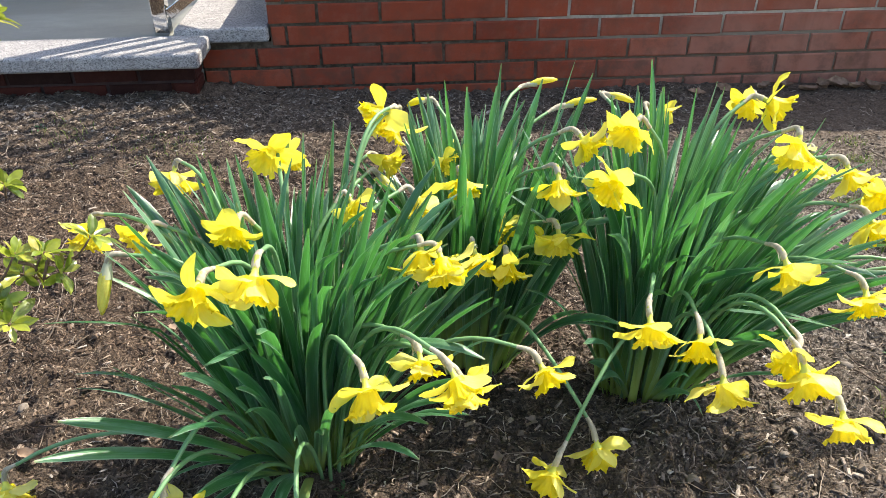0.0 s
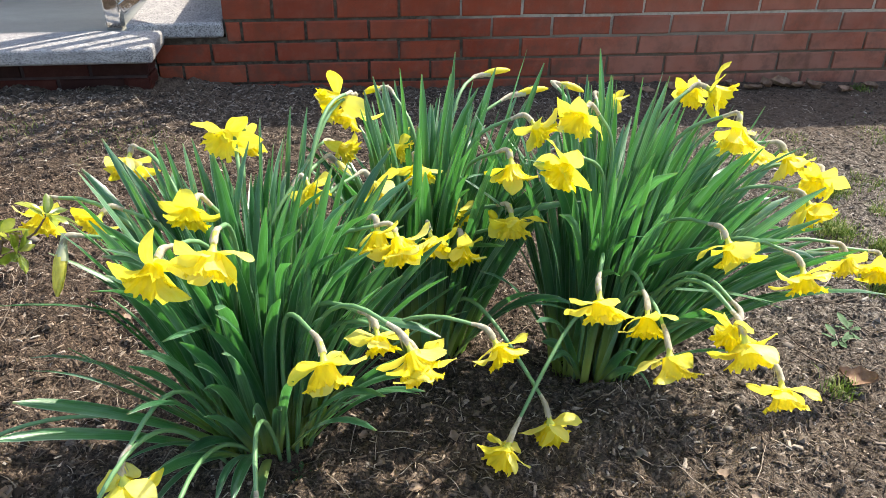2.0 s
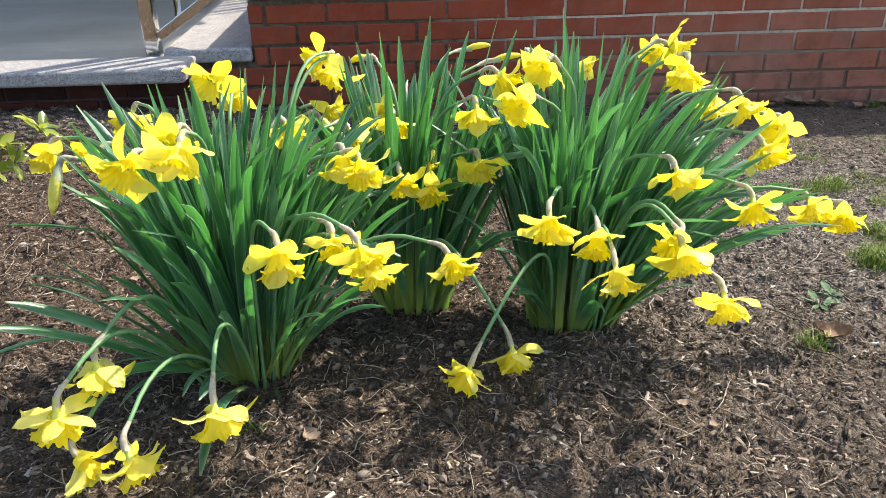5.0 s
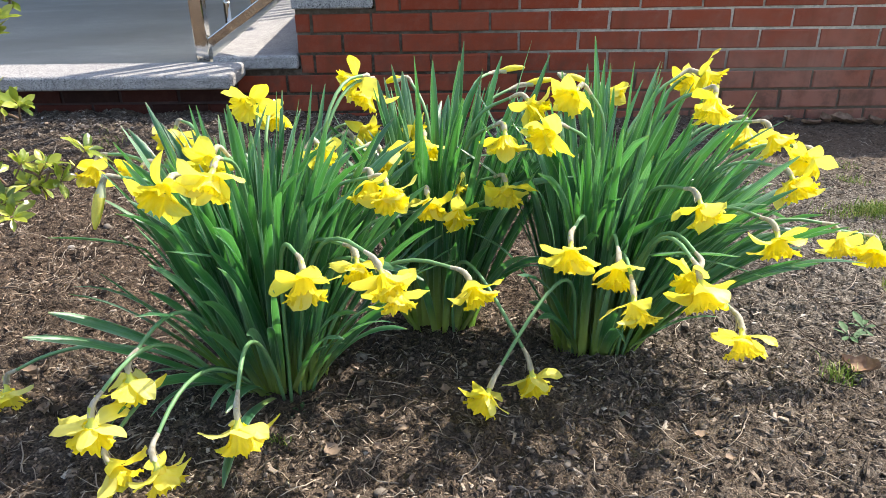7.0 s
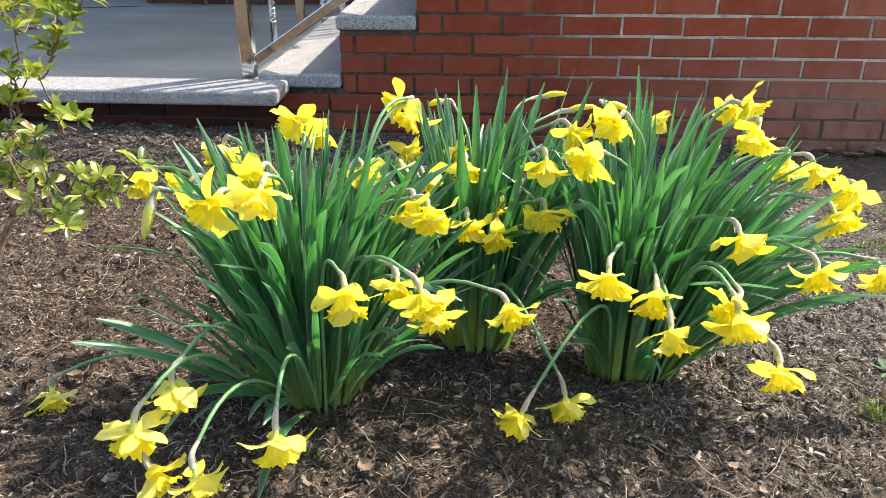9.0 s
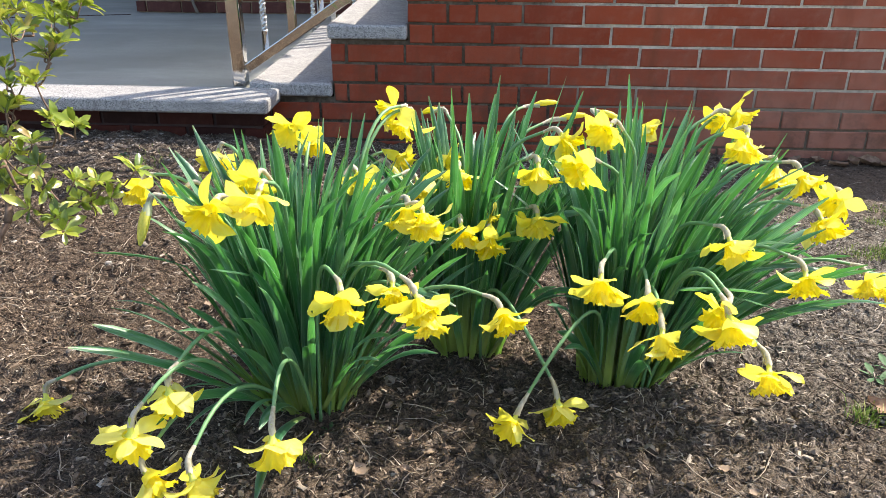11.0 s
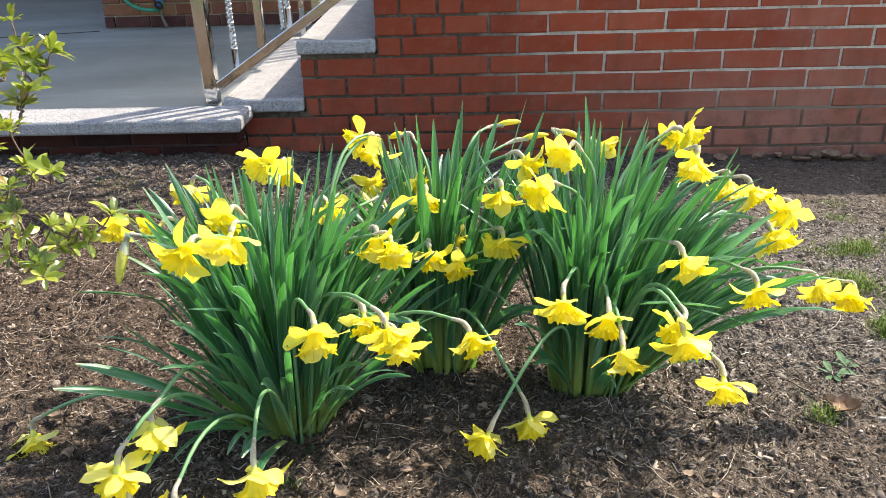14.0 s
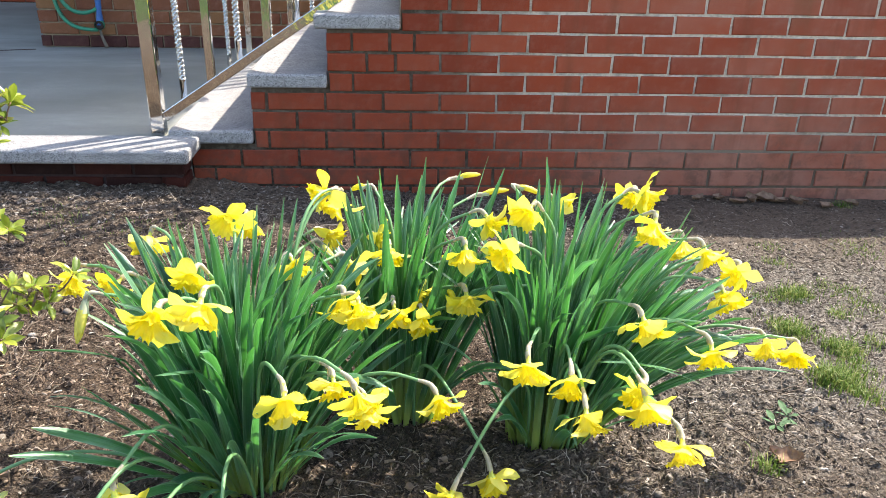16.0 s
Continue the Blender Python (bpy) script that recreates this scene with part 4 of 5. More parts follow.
def flop(clump, count, seed, yaws, leans, tall, droop=(0.0, 0.5)):
    """Outer leaves that have fallen outwards."""
    rnd = random.Random(seed)
    x, y = clump["root"]
    for k in range(count):
        yaw = radians(rnd.uniform(*yaws))
        px, py = x + 0.06 * math.cos(yaw), y + 0.05 * math.sin(yaw)
        leaf(clump, (px, py, gz(px, py) - 0.008), yaw, rnd.uniform(*leans) * 0.6, rnd.uniform(*leans) * 0.5, rnd.uniform(*tall), rnd.uniform(0.011, 0.018), rnd.gauss(0, 1.0), rnd.uniform(*droop))


flop(clump_a, 1, 11, (165, 215), (0.6, 1.2), (0.24, 0.40), (0.0, 0.9))
flop(clump_a, 5, 16, (225, 285), (0.9, 1.7), (0.18, 0.34), (0.0, 0.9))
flop(clump_a, 10, 12, (285, 380), (0.7, 1.1), (0.26, 0.38))
flop(clump_a, 9, 17, (215, 300), (0.35, 0.8), (0.22, 0.36), (0.0, 0.6))
flop(clump_b, 10, 13, (200, 330), (0.5, 1.0), (0.25, 0.38))
flop(clump_c, 20, 14, (-40, 40), (0.8, 1.2), (0.30, 0.44))
flop(clump_c, 8, 15, (200, 320), (0.6, 1.1), (0.22, 0.34))
leaf(clump_a, (-0.735, -1.755, gz(-0.735, -1.755)), radians(218), 0.80, 0.28, 0.35, 0.019, 0.5, 0.1)
leaf(clump_a, (-0.735, -1.74, gz(-0.735, -1.74)), radians(210), 0.74, 0.30, 0.33, 0.018, 1.0, 0.0)
leaf(clump_a, (-0.745, -1.73, gz(-0.745, -1.73)), radians(196), 0.70, 0.25, 0.30, 0.018, -0.8, 0.3)



def tall_leaf(clump, tip, width, bend, twist):
    """A single blade that stands out from its clump and ends at tip."""
    x, y = clump["root"]
    tip = Vector(tip)
    px, py = x + 0.22 * (tip.x - x), y + 0.22 * (tip.y - y)
    way = tip - Vector((px, py, gz(px, py) - 0.01))
    flat = math.hypot(way.x, way.y)
    leaf(clump, (px, py, gz(px, py) - 0.01), math.atan2(way.y, way.x), math.atan2(flat, way.z) - bend * 0.36, bend, way.length * (1 + 0.03 * bend), width, twist)


more = random.Random(31)
for clump, tip in ((clump_b, (-0.389, -1.420, 0.548)), (clump_b, (-0.274, -1.400, 0.544)), (clump_c, (-0.177, -1.470, 0.563)), (clump_c, (-0.118, -1.500, 0.530)),
                   (clump_c, (-0.070, -1.480, 0.523)), (clump_b, (-0.473, -1.420, 0.525)), (clump_b, (-0.441, -1.440, 0.520)), (clump_b, (-0.513, -1.400, 0.504)),
                   (clump_b, (-0.241, -1.380, 0.514)), (clump_b, (-0.327, -1.420, 0.521)), (clump_c, (0.081, -1.500, 0.479)), (clump_c, (-0.147, -1.450, 0.514)),
                   (clump_a, (-0.871, -1.600, 0.500)), (clump_a, (-0.788, -1.620, 0.501)), (clump_a, (-0.636, -1.500, 0.499)), (clump_a, (-0.611, -1.520, 0.504)),
                   (clump_a, (-0.674, -1.550, 0.502)), (clump_a, (-0.887, -1.740, 0.346)), (clump_a, (-0.899, -1.800, 0.315))):
    tall_leaf(clump, tip, more.uniform(0.011, 0.0155), more.uniform(0.05, 0.3), more.gauss(0, 0.9))
for tip, width, bend in (((-0.775, -1.860, 0.185), 0.018, 0.9), ((-0.707, -1.930, 0.175), 0.016, 1.0), ((-0.561, -1.800, 0.200), 0.012, 0.8), ((-0.401, -1.640, 0.277), 0.013, 0.4), ((-0.437, -1.600, 0.295), 0.014, 0.3)):
    tall_leaf(clump_a, tip, width, bend, 0.5)


# ---- shrub ----
shrub = thing("azalea_shrub", "young azalea shrub with whorls of yellow-green leaves", "shrub", place=(0, 0, 0))


def shrub_leaf(seed, material):
    rnd = random.Random(seed)
    verts, faces = [], []
    n, length, width = 7, rnd.uniform(0.020, 0.033), rnd.uniform(0.0080, 0.0118)
    curl = rnd.uniform(-0.35, 0.1)
    for i in range(n + 1):
        t = i / n
        wd = width * 0.5 * max(0.06, math.sin(math.pi * t ** 1.35) ** 0.75)
        for s in (-1, -0.5, 0, 0.5, 1):
            wave = 0.0004 * math.sin(11 * t + 2 * s + seed)
            verts.append((wd * s, length * t, wd * (0.42 * abs(s) - 0.16 * s * s) + curl * length * t * t + wave))
    for i in range(n):
        for s in range(4):
            a = 5 * i + s
            faces.append((a, a + 1, a + 6, a + 5))
    return mesh_of("leaf", verts, faces, material, True)


SHRUB_LEAVES = [shrub_leaf(k, SHRUB_LEAF) for k in range(6)]
WEED_LEAVES = [shrub_leaf(20 + k, WEED) for k in range(3)]


def whorl(x, y, z, n, toward):
    """A rosette of leaves at a twig's end, and the twig down towards its branch."""
    rnd = random.Random(int(abs(x * 9000 + y * 700 + z * 70)))
    d = (Vector((x, y, z)) - Vector(toward)).normalized() + Vector((0, 0, 0.8))
    m = Matrix.Translation((x, y, z)) @ d.to_track_quat("Z", "Y").to_matrix().to_4x4()
    for k in range(n):
        put("leaf", rnd.choice(SHRUB_LEAVES), shrub, "", m @ pose(0, 0, -0.003 * (k % 3), 0, 0, 137.5 * k + rnd.uniform(-15, 15)) @ pose(0, 0.002, 0, rnd.uniform(5, 68), rnd.uniform(-25, 25), 0) @ Matrix.Scale(rnd.uniform(0.7, 1.15), 4))
    mid = Vector(toward).lerp((x, y, z), 0.55) + Vector((rnd.uniform(-0.02, 0.02), rnd.uniform(-0.02, 0.02), -0.02))
    put("twig", mesh_of("twig", *tube(bezier(toward, mid, Vector((x, y, z)) - d.normalized() * 0.05, (x, y, z), 7), [0.0021 - 0.00015 * k for k in range(8)], 6), BARK, True), shrub)


LOW, MIDDLE, HIGH = (-1.20, -1.74, 0.24), (-1.16, -1.68, 0.36), (-1.20, -1.58, 0.46)
FOOT = (-1.30, -1.70, gz(-1.30, -1.70) - 0.01)
for a, b in ((FOOT, LOW), (LOW, MIDDLE), (MIDDLE, HIGH)):
    put("branch", mesh_of("branch", *tube(bezier(a, Vector(a).lerp(b, 0.3) + Vector((0.01, 0, 0)), Vector(a).lerp(b, 0.7) + Vector((-0.01, 0, 0)), b, 6), [0.006, 0.0057, 0.0054, 0.0051, 0.0048, 0.0045, 0.0042], 7), BARK, True), shrub)
TIPS = [(-1.097, -1.55, 0.664), (-1.136, -1.6, 0.64), (-1.171, -1.5, 0.631), (-1.201, -1.5, 0.651), (-1.13, -1.6, 0.567), (-1.143, -1.62, 0.567), (-1.158, -1.6, 0.594), (-1.141, -1.65, 0.535), (-1.241, -1.4, 0.649),
        (-1.118, -1.7, 0.511), (-0.974, -1.76, 0.546), (-1.022, -1.72, 0.534), (-1.1, -1.7, 0.484), (-1.047, -1.75, 0.482), (-1.077, -1.7, 0.504), (-1.062, -1.8, 0.509), (-1.104, -1.75, 0.461), (-1.149, -1.65, 0.429),
        (-1.012, -1.8, 0.467), (-0.94, -1.79, 0.476), (-0.98, -1.78, 0.441), (-0.984, -1.84, 0.442), (-0.964, -1.86, 0.429), (-0.921, -1.8, 0.454), (-1.025, -1.83, 0.448), (-0.979, -1.75, 0.445)]
more = random.Random(9)
TIPS += [(-1.048, -1.62, 0.702), (-1.033, -1.62, 0.683), (-1.068, -1.6, 0.737), (-1.059, -1.65, 0.628), (-1.055, -1.7, 0.595), (-1.028, -1.62, 0.66), (-1.064, -1.6, 0.66)]
TIPS += [tuple(c + more.gauss(0, 0.020) for c in p) for p in TIPS[1::2]]
nodes = [Vector(LOW), Vector(MIDDLE), Vector(HIGH)]
for p in sorted(TIPS, key=lambda q: (Vector(q) - Vector(MIDDLE)).length):
    p = Vector(p)
    nearest = min(nodes, key=lambda q: (q - p).length)
    whorl(*p, 12, nearest)
    nodes.append(p - Vector((0, 0, 0.012)))

# ---- litter on the soil ----
rs = np.random.RandomState(4)


def on_bed(x, y):
    """True on the stretch of the bed round the flowers, up to the wall."""
    x, y = np.asarray(x, float), np.asarray(y, float)
    return (y > -2.35) & (y < -0.025) & ~((y > -0.12) & (x < -1.1)) & (np.abs(x + 0.42) < 0.56 * (y + 2.85) + 0.36)


def places(n):
    """About n places on the bed, as arrays."""
    x, y = rs.uniform(-2.4, 1.6, 2 * n), rs.uniform(-2.35, -0.025, 2 * n)
    bare = np.clip((x - 0.2) / 0.3, 0, 1) * (0.45 + 0.42 * np.clip((y + 0.65) / 0.3, 0, 1))      # little litter on the trodden soil by the wall
    keep = on_bed(x, y) & (rs.rand(2 * n) > bare)
    return x[keep][:n], y[keep][:n]


def scatter(n):
    return list(zip(*places(n)))


def shard(x, y, size, flat, slim=(0.25, 0.7)):
    """A small broken chip, lying at a random angle."""
    a = rs.uniform(0, 6.28)
    size = min(size, 0.0105)
    l, w, h = size, size * rs.uniform(*slim), size * flat
    m = pose(x, y, gz(x, y) + h * 0.2, rs.uniform(-22, 22), rs.uniform(-22, 22), math.degrees(a))
    k = lambda: rs.uniform(0.6, 1.0)
    v = [(-l * k(), -w * k(), 0), (l * k(), -w * k(), 0), (l * k(), w * k(), 0), (-l * k(), w * k(), 0)]
    v += [(p[0] * 0.7, p[1] * 0.7, h * k()) for p in v]
    v = [m @ Vector(p) for p in v]
    return v, [(4, 5, 6, 7), (0, 1, 5, 4), (1, 2, 6, 5), (2, 3, 7, 6), (3, 0, 4, 7)]


chips = join([shard(x, y, rs.gamma(1.6, 0.0019) + 0.0013, 0.30, (0.18, 0.5)) for x, y in scatter(44000)])
chips = join([chips, join([shard(x, y, rs.gamma(2.2, 0.0021) + 0.0035, 0.14, (0.09, 0.28)) for x, y in scatter(13000)])])
heap = [(rs.uniform(-2.1, -0.75), -0.20 - abs(rs.normal(0, 0.16))) for _ in range(3600)]
chips = join([chips, join([shard(x, y, rs.gamma(2.0, 0.0021) + 0.003, 0.22, (0.2, 0.6)) for x, y in heap])])
tagged(new("mulch", mesh_of("mulch", *chips, CHIPS)), "brown wood chips and bark mulch scattered over the soil", "mulch", kind="stuff")


def crumb_mesh(n):
    """Loose crumbs of soil, eight faces each."""
    x, y = places(n)
    n = len(x)
    r = rs.gamma(1.4, 0.0010, n) + 0.0008
    z = ground_z(x, y) + 0.2 * r
    a = rs.uniform(0, 1.57, n)
    v = np.zeros((n, 6, 3))
    v[:, :, 0], v[:, :, 1], v[:, :, 2] = x[:, None], y[:, None], z[:, None]
    v[:, 0, 2] += r * rs.uniform(0.5, 1.0, n)
    v[:, 1, 2] -= r
    for k in range(4):
        q = r * rs.uniform(0.6, 1.3, n)
        v[:, 2 + k, 0] += q * np.cos(a + 1.57 * k)
        v[:, 2 + k, 1] += q * np.sin(a + 1.57 * k)
        v[:, 2 + k, 2] += r * rs.uniform(-0.3, 0.3, n)
    f = np.array([(0, 2, 3), (0, 3, 4), (0, 4, 5), (0, 5, 2), (1, 3, 2), (1, 4, 3), (1, 5, 4), (1, 2, 5)])
    faces = (f[None] + 6 * np.arange(n)[:, None, None]).reshape(-1, 3)
    me = bpy.data.meshes.new("soil_crumbs")
    me.from_pydata(v.reshape(-1, 3).tolist(), [], faces.tolist())
    me.materials.append(CRUMB)
    return me


tagged(new("soil_crumbs", crumb_mesh(95000)), "loose dark crumbs of soil on the bed", "soil", kind="stuff")


def twig(x, y, length, r):
    a, z = rs.uniform(0, 6.28), gz(x, y)
    pts, p = [], Vector((x, y, z + 0.004))
    for k in range(5):
        pts.append(p.copy())
        a += rs.normal(0, 0.28)
        p = p + Vector((math.cos(a), math.sin(a), 0)) * (length / 4)
        p.z = gz(p.x, p.y) + 0.003 + 0.006 * rs.rand()
    return tube(pts, [r * q for q in (0.7, 1, 0.95, 0.85, 0.4)], 4)


def fibre_mesh(n, long, thick, curl):
    """Straws, roots and bark fibres, three-sided and curled."""
    x, y = places(n)
    n = len(x)
    length, r, a = rs.gamma(1.8, long, n) + 0.004, rs.uniform(0.00028, thick, n), rs.uniform(0, 6.28, n)
    bend, tilt = rs.normal(0, curl, n), rs.normal(0, 0.16, n)
    v = np.zeros((n, 4, 3, 3))
    px, py = x.copy(), y.copy()
    for k in range(4):
        b = a + bend * (k - 1.5)
        pz = ground_z(px, py) + 0.0015 + np.abs(tilt) * 0.014 + tilt * length * (k - 1.5) * 0.33
        for q in range(3):
            w = r * (1.0 if k in (1, 2) else 0.55)
            v[:, k, q, 0] = px - w * np.sin(b) * math.cos(2.094 * q)
            v[:, k, q, 1] = py + w * np.cos(b) * math.cos(2.094 * q)
            v[:, k, q, 2] = pz + w * math.sin(2.094 * q)
        px, py = px + length / 3 * np.cos(b), py + length / 3 * np.sin(b)
    f = np.array([(3 * k + q, 3 * k + (q + 1) % 3, 3 * k + 3 + (q + 1) % 3, 3 * k + 3 + q) for k in range(3) for q in range(3)])
    faces = (f[None] + 12 * np.arange(n)[:, None, None]).reshape(-1, 4)
    me = bpy.data.meshes.new("dry_straw")
    me.from_pydata(v.reshape(-1, 3).tolist(), [], faces.tolist())
    me.materials.append(TWIG)
    return me


tagged(new("dry_straw", fibre_mesh(19000, 0.0060, 0.0011, 0.30)), "short dry straws and bark fibres littering the soil", "straw", kind="stuff")
tagged(new("dry_roots", fibre_mesh(6000, 0.012, 0.0012, 0.55)), "curled pale roots and fibres tangled over the soil", "roots", kind="stuff")
TWIG_LINES = [((-1.271, -1.298), (-1.301, -1.213), (-1.284, -1.095)),
        ((-1.317, -1.406), (-1.261, -1.399), (-1.236, -1.349), (-1.228, -1.241)),
        ((-1.192, -1.422), (-1.183, -1.379), (-1.215, -1.276)),
        ((-1.28, -1.475), (-1.255, -1.453), (-1.253, -1.404)),
        ((-1.503, -0.199), (-1.525, -0.15), (-1.46, -0.135)),
        ((0.904, -0.453), (0.959, -0.451), (0.946, -0.577)),
        ((0.728, -0.585), (0.774, -0.656), (0.783, -0.725), (0.843, -0.754)),
        ((0.337, -1.403), (0.422, -1.39), (0.485, -1.334)),
        ((0.211, -1.562), (0.227, -1.616), (0.254, -1.642)),
        ((0.344, -1.408), (0.415, -1.406), (0.446, -1.371)),
        ((-0.396, -1.813), (-0.351, -1.822)),
        ((-0.14, -1.779), (-0.129, -1.741), (-0.101, -1.716)),
        ((-0.218, -1.869), (-0.197, -1.891), (-0.178, -1.896))]
twigs = join([twig(x, y, rs.gamma(2.0, 0.018) + 0.012, rs.uniform(0.0004, 0.0011)) for x, y in scatter(3400)])
tagged(new("dry_twigs", mesh_of("dry_twigs", *twigs, TWIG, True)), "thin dry roots and twigs lying on the soil", "twigs", kind="stuff")
for way in TWIG_LINES:
    pts = []
    for p, q in zip(way, way[1:]):
        for k in range(4):
            u = k / 4
            px, py = p[0] + (q[0] - p[0]) * u + rs.normal(0, 0.0015), p[1] + (q[1] - p[1]) * u + rs.normal(0, 0.0015)
            pts.append((px, py, gz(px, py) + 0.005))
    ob = new("fallen_twig", mesh_of("fallen_twig", *tube(pts, [0.0017 * (1 - 0.5 * k / len(pts)) for k in range(len(pts))], 6), TWIG, True))
    tagged(ob, "long thin dry twig lying on the soil", "twig", "twigs on the bed")


def pebble(x, y, size):
    m = pose(x, y, gz(x, y) + size * 0.15, 0, 0, rs.uniform(0, 360))
    v, f = [], []
    n = 7
    for i in range(5):
        ph = math.pi * (0.02 + 0.96 * i / 4)
        for j in range(n):
            th = 2 * math.pi * j / n
            r = size * rs.uniform(0.82, 1.05)
            v.append(m @ Vector((r * 1.25 * math.sin(ph) * math.cos(th), r * 0.9 * math.sin(ph) * math.sin(th), 0.6 * r * math.cos(ph))))
    for i in range(4):
        for j in range(n):
            a, b = i * n + j, i * n + (j + 1) % n
            f.append((a, b, b + n, a + n))
    f += [tuple(range(n))[::-1], tuple(4 * n + j for j in range(n))]
    return v, f


small = join([pebble(x, y, rs.gamma(2.0, 0.0011) + 0.001) for x, y in scatter(420)])
tagged(new("gravel", mesh_of("gravel", *small, STONE, True)), "small pale pebbles half sunk in the soil", "pebbles", kind="stuff")
for x, y, s in ((-1.153, -1.60, 0.010), (-0.147, -1.80, 0.012), (0.0, -1.76, 0.008), (-0.03, -1.60, 0.007), (0.12, -1.62, 0.008), (0.20, -1.55, 0.010), (-0.25, -1.93, 0.007), (-0.5, -1.98, 0.010), (-1.25, -1.05, 0.012), (-1.0, -1.2, 0.011)):
    tagged(new("pebble", mesh_of("pebble", *pebble(x, y, s), STONE, True)), "smooth grey pebble half sunk in the soil", "pebble", "pebbles in the bed")


# ---- dry leaves ----
def dry_leaf(x, y, size, turn, material, label):
    rnd = random.Random(int(1000 * (x + 3) + 77 * y))
    n, m = 7, 4
    v, f = [], []
    c1, c2 = rnd.uniform(-0.8, 1.2), rnd.uniform(0.7, 2.4)
    for i in range(n + 1):
        t = i / n
        wd = size * 0.36 * max(0.05, math.sin(math.pi * t ** 0.9)) * (1 + 0.28 * math.sin(t * 16 + c1 * 5))
        for j in range(m + 1):
            s = j / m * 2 - 1
            v.append((wd * s, size * (t - 0.5), 0.006 + c2 * 0.35 * size * (s * s * 0.4) + c1 * 0.15 * size * (t - 0.5) ** 2 * 4 + rnd.uniform(-0.001, 0.001)))
    for i in range(n):
        for j in range(m):
            a = i * (m + 1) + j
            f.append((a, a + 1, a + m + 2, a + m + 1))
    ob = tagged(new("dry_leaf", mesh_of("dry_leaf", v, f, material, True)), label, "dry leaf", "fallen leaves")
    ob.matrix_world = pose(x, y, gz(x, y), rnd.uniform(-12, 12), rnd.uniform(-12, 12), turn)


dry_leaf(0.27, -1.66, 0.06, 50, DRY, "curled greyish-brown fallen leaf on the soil")
for x, y, s, a in ((0.42, -0.10, 0.055, 70), (0.52, -0.07, 0.06, 20), (0.66, -0.06, 0.05, 110), (0.80, -0.09, 0.07, 95), (0.92, -0.05, 0.085, 80), (1.02, -0.08, 0.06, 30), (1.12, -0.12, 0.07, 130), (1.24, -0.07, 0.055, 60), (0.74, -0.05, 0.06, 150), (0.86, -0.06, 0.055, 10), (0.97, -0.07, 0.065, 120), (1.06, -0.05, 0.05, 75)):
    dry_leaf(x, y, s, a, DRY, "curled brown fallen leaf at the foot of the wall")
for x, y, s, a in ((-1.10, -1.72, 0.05, 80), (-1.02, -1.82, 0.045, 20), (-0.05, -1.86, 0.035, 60), (-0.02, -1.90, 0.03, 110), (-0.42, -1.76, 0.035, 10), (-0.36, -1.68, 0.04, 140), (-0.30, -1.55, 0.05, 60), (-1.45, -0.25, 0.05, 40), (-1.6, -0.35, 0.05, 100), (-1.75, -0.3, 0.045, 10), (-0.24, -1.90, 0.03, 95), (-0.97, -1.39, 0.04, 30), (-0.507, -1.824, 0.026, 0), (-0.572, -1.915, 0.050, 37), (-0.512, -1.894, 0.024, 74), (-0.482, -1.846, 0.035, 111), (-0.552, -1.753, 0.030, 148), (-0.539, -1.745, 0.020, 185)):
    dry_leaf(x, y, s * 0.62, a, DRY_PALE, "pale crumpled fallen leaf on the soil")


# ---- grass ----
def tuft(x, y, spread, n, tall):
    out = []
    for _ in range(n):
        px, py = x + rs.normal(0, spread), y + rs.normal(0, spread)
        a, h, lean = rs.uniform(0, 6.28), rs.uniform(0.4, 1.0) * tall, rs.uniform(0.1, 0.9)
        d = Vector((math.cos(a), math.sin(a), 0))
        s = Vector((-d.y, d.x, 0)) * rs.uniform(0.0006, 0.0014)
        p0 = Vector((px, py, gz(px, py) - 0.003))
        p1, p2 = p0 + d * (0.35 * lean * h) + Vector((0, 0, 0.6 * h)), p0 + d * (lean * h) + Vector((0, 0, h * (1 - 0.3 * lean)))
        out.append(([p0 - s, p0 + s, p1 + s * 0.8, p1 - s * 0.8, p2], [(0, 1, 2, 3), (3, 2, 4)]))
    return out


blades = []
for x, y, w, n, h in ((0.731, -0.519, 0.025, 104, 0.020),
                      (0.691, -0.654, 0.025, 120, 0.024),
                      (0.644, -0.895, 0.022, 700, 0.030),
                      (0.591, -0.916, 0.022, 140, 0.026),
                      (0.533, -0.933, 0.025, 104, 0.024),
                      (0.694, -1.030, 0.019, 104, 0.034),
                      (0.527, -1.123, 0.025, 700, 0.032),
                      (0.511, -1.084, 0.017, 80, 0.030),
                      (0.606, -1.221, 0.020, 600, 0.036),
                      (0.593, -1.277, 0.017, 100, 0.030),
                      (0.512, -1.364, 0.022, 950, 0.042),
                      (0.520, -1.405, 0.021, 160, 0.036)):
    blades += tuft(x, y, w, n, h)
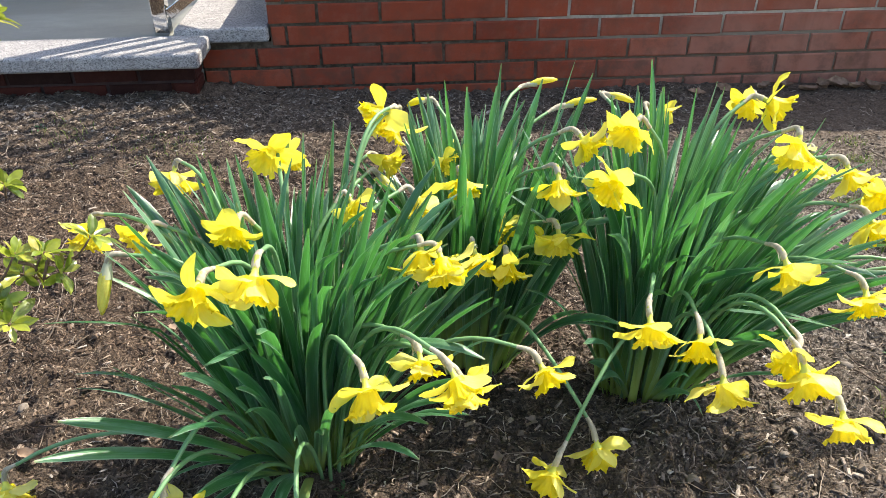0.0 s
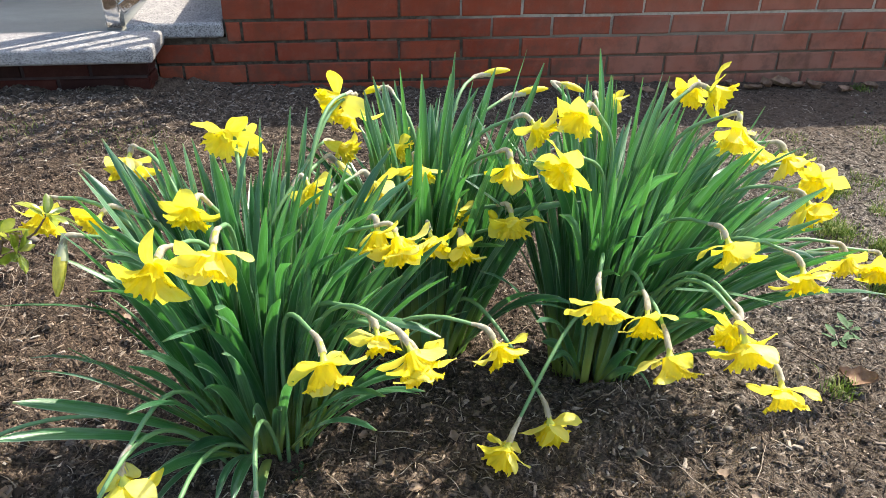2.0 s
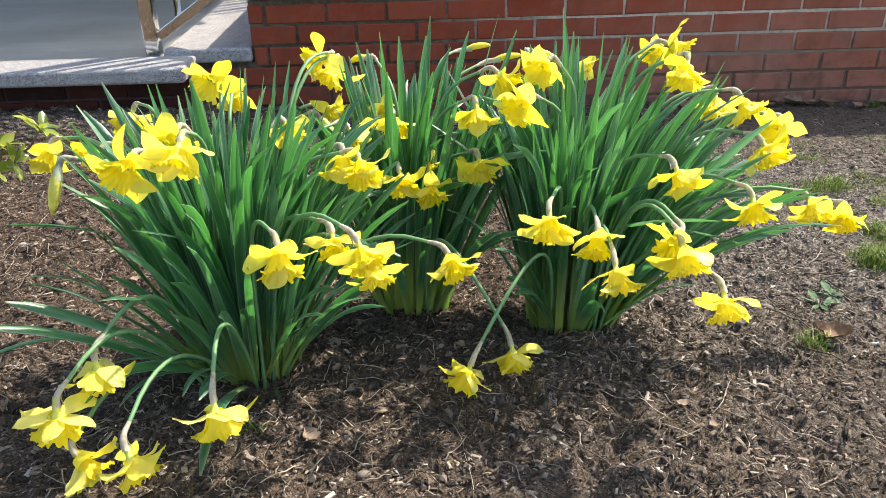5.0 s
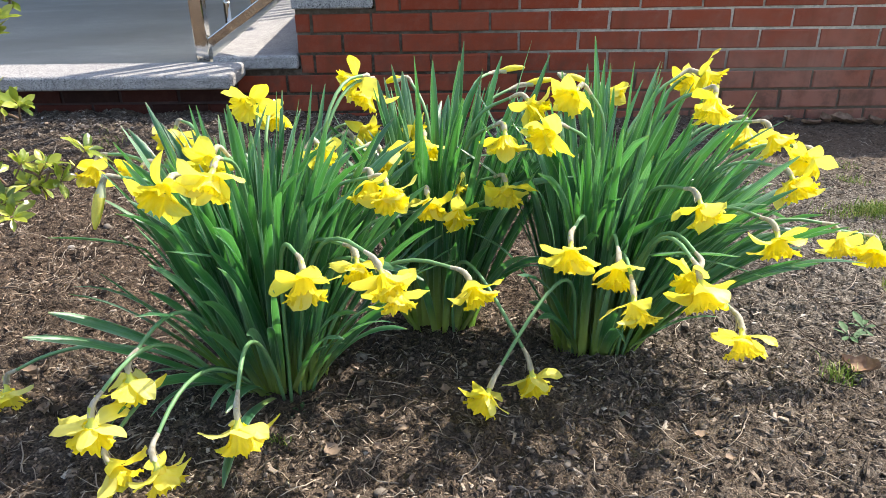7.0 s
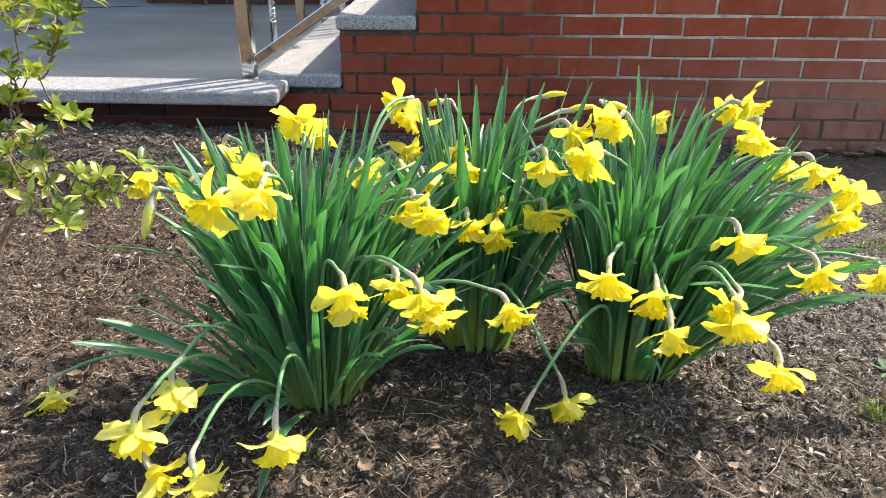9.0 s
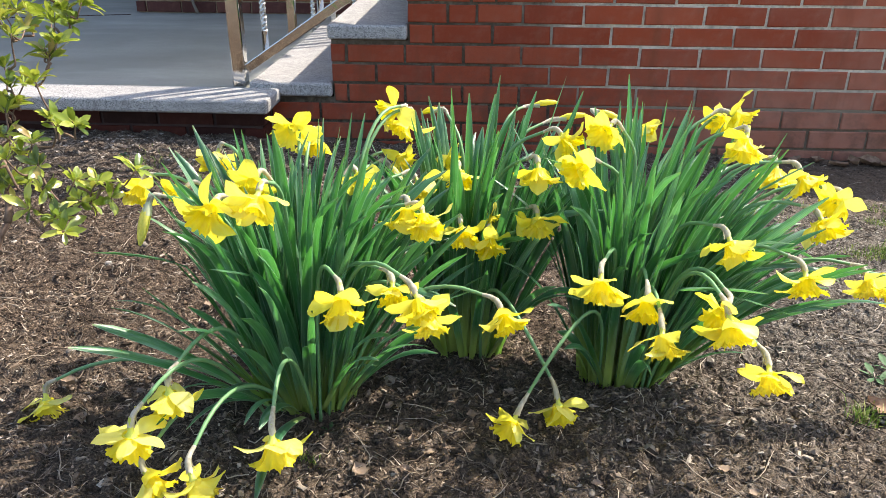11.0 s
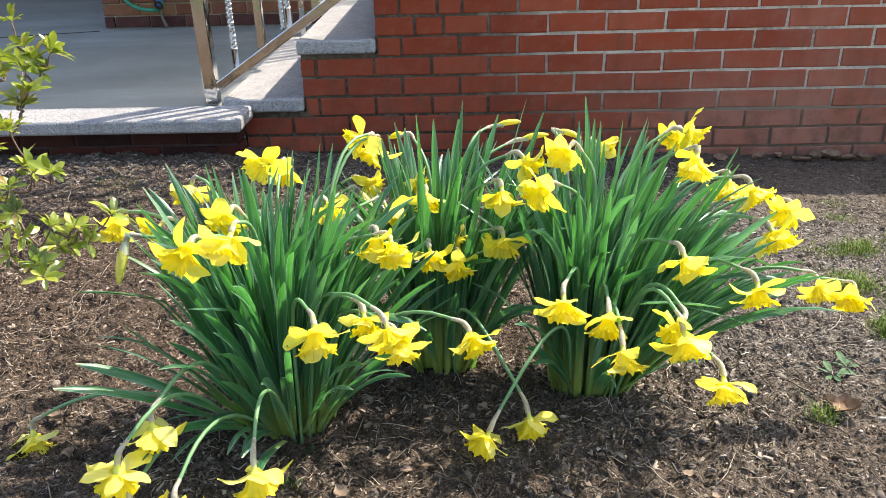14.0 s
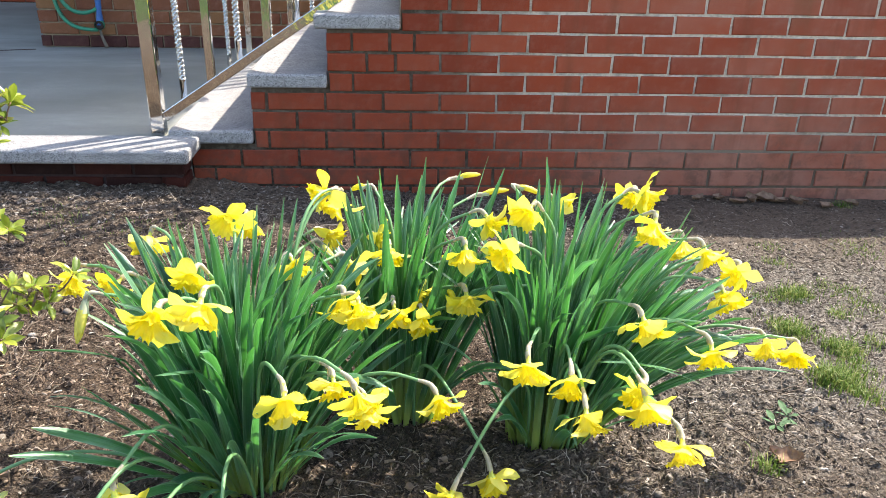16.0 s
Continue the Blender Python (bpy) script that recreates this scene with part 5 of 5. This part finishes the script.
for x, y, w, n, h in ((0.581, -1.330, 0.021, 140, 0.030),
                      (0.762, -0.840, 0.025, 120, 0.024),
                      (0.795, -0.981, 0.034, 140, 0.026),
                      (0.993, -0.545, 0.043, 140, 0.022),
                      (0.807, -0.879, 0.030, 120, 0.024),
                      (0.551, -1.428, 0.025, 160, 0.035),
                      (0.701, -1.190, 0.025, 120, 0.030),
                      (0.227, -1.68, 0.014, 104, 0.036),
                      (1.0, -1.05, 0.076, 160, 0.032),
                      (0.9, -1.25, 0.068, 160, 0.035),
                      (1.185, -0.1, 0.017, 60, 0.032),
                      (-0.655, -1.886, 0.010, 60, 0.015)):
    blades += tuft(x, y, w, n, h)
for x, y, w, n, h in ((-1.15, -0.474, 0.05, 110, 0.022), (-1.494, -0.45, 0.04, 60, 0.03), (-0.49, -0.4, 0.05, 70, 0.025), (-1.25, -0.52, 0.07, 110, 0.02), (-1.0, -0.75, 0.07, 90, 0.018), (1.1, -0.6, 0.1, 160, 0.025), (1.2, -1.3, 0.12, 220, 0.03), (0.42, -0.62, 0.08, 110, 0.018)):
    blades += tuft(x, y, w, n, h)
tagged(new("grass", mesh_of("grass", *join(blades), GRASS)), "thin tufts of green grass growing out of bare soil", "grass", kind="stuff")


# ---- weeds ----
def weed(x, y, size, n, label):
    """A low rosette of broad leaves."""
    t = thing("weed", label, "weed", "weeds in the bed", place=(x, y, gz(x, y)))
    rnd = random.Random(int(x * 991))
    for k in range(n):
        put("leaf", rnd.choice(WEED_LEAVES), t, "", pose(0, 0, 0.002, 0, 0, 137.5 * k) @ pose(0, 0.003, 0, rnd.uniform(2, 20), rnd.uniform(-15, 15), 0) @ Matrix.Scale(size * rnd.uniform(0.7, 1.2), 4))


weed(0.341, -1.509, 1.3, 6, "low green weed with a rosette of broad leaves")
weed(0.307, -1.53, 1.1, 5, "low green weed with a rosette of broad leaves")
weed(-1.572, -0.42, 0.7, 6, "small green weed growing out of the soil")
weed(-0.64, -1.80, 0.62, 5, "small grey-green seedling at the foot of the daffodils")
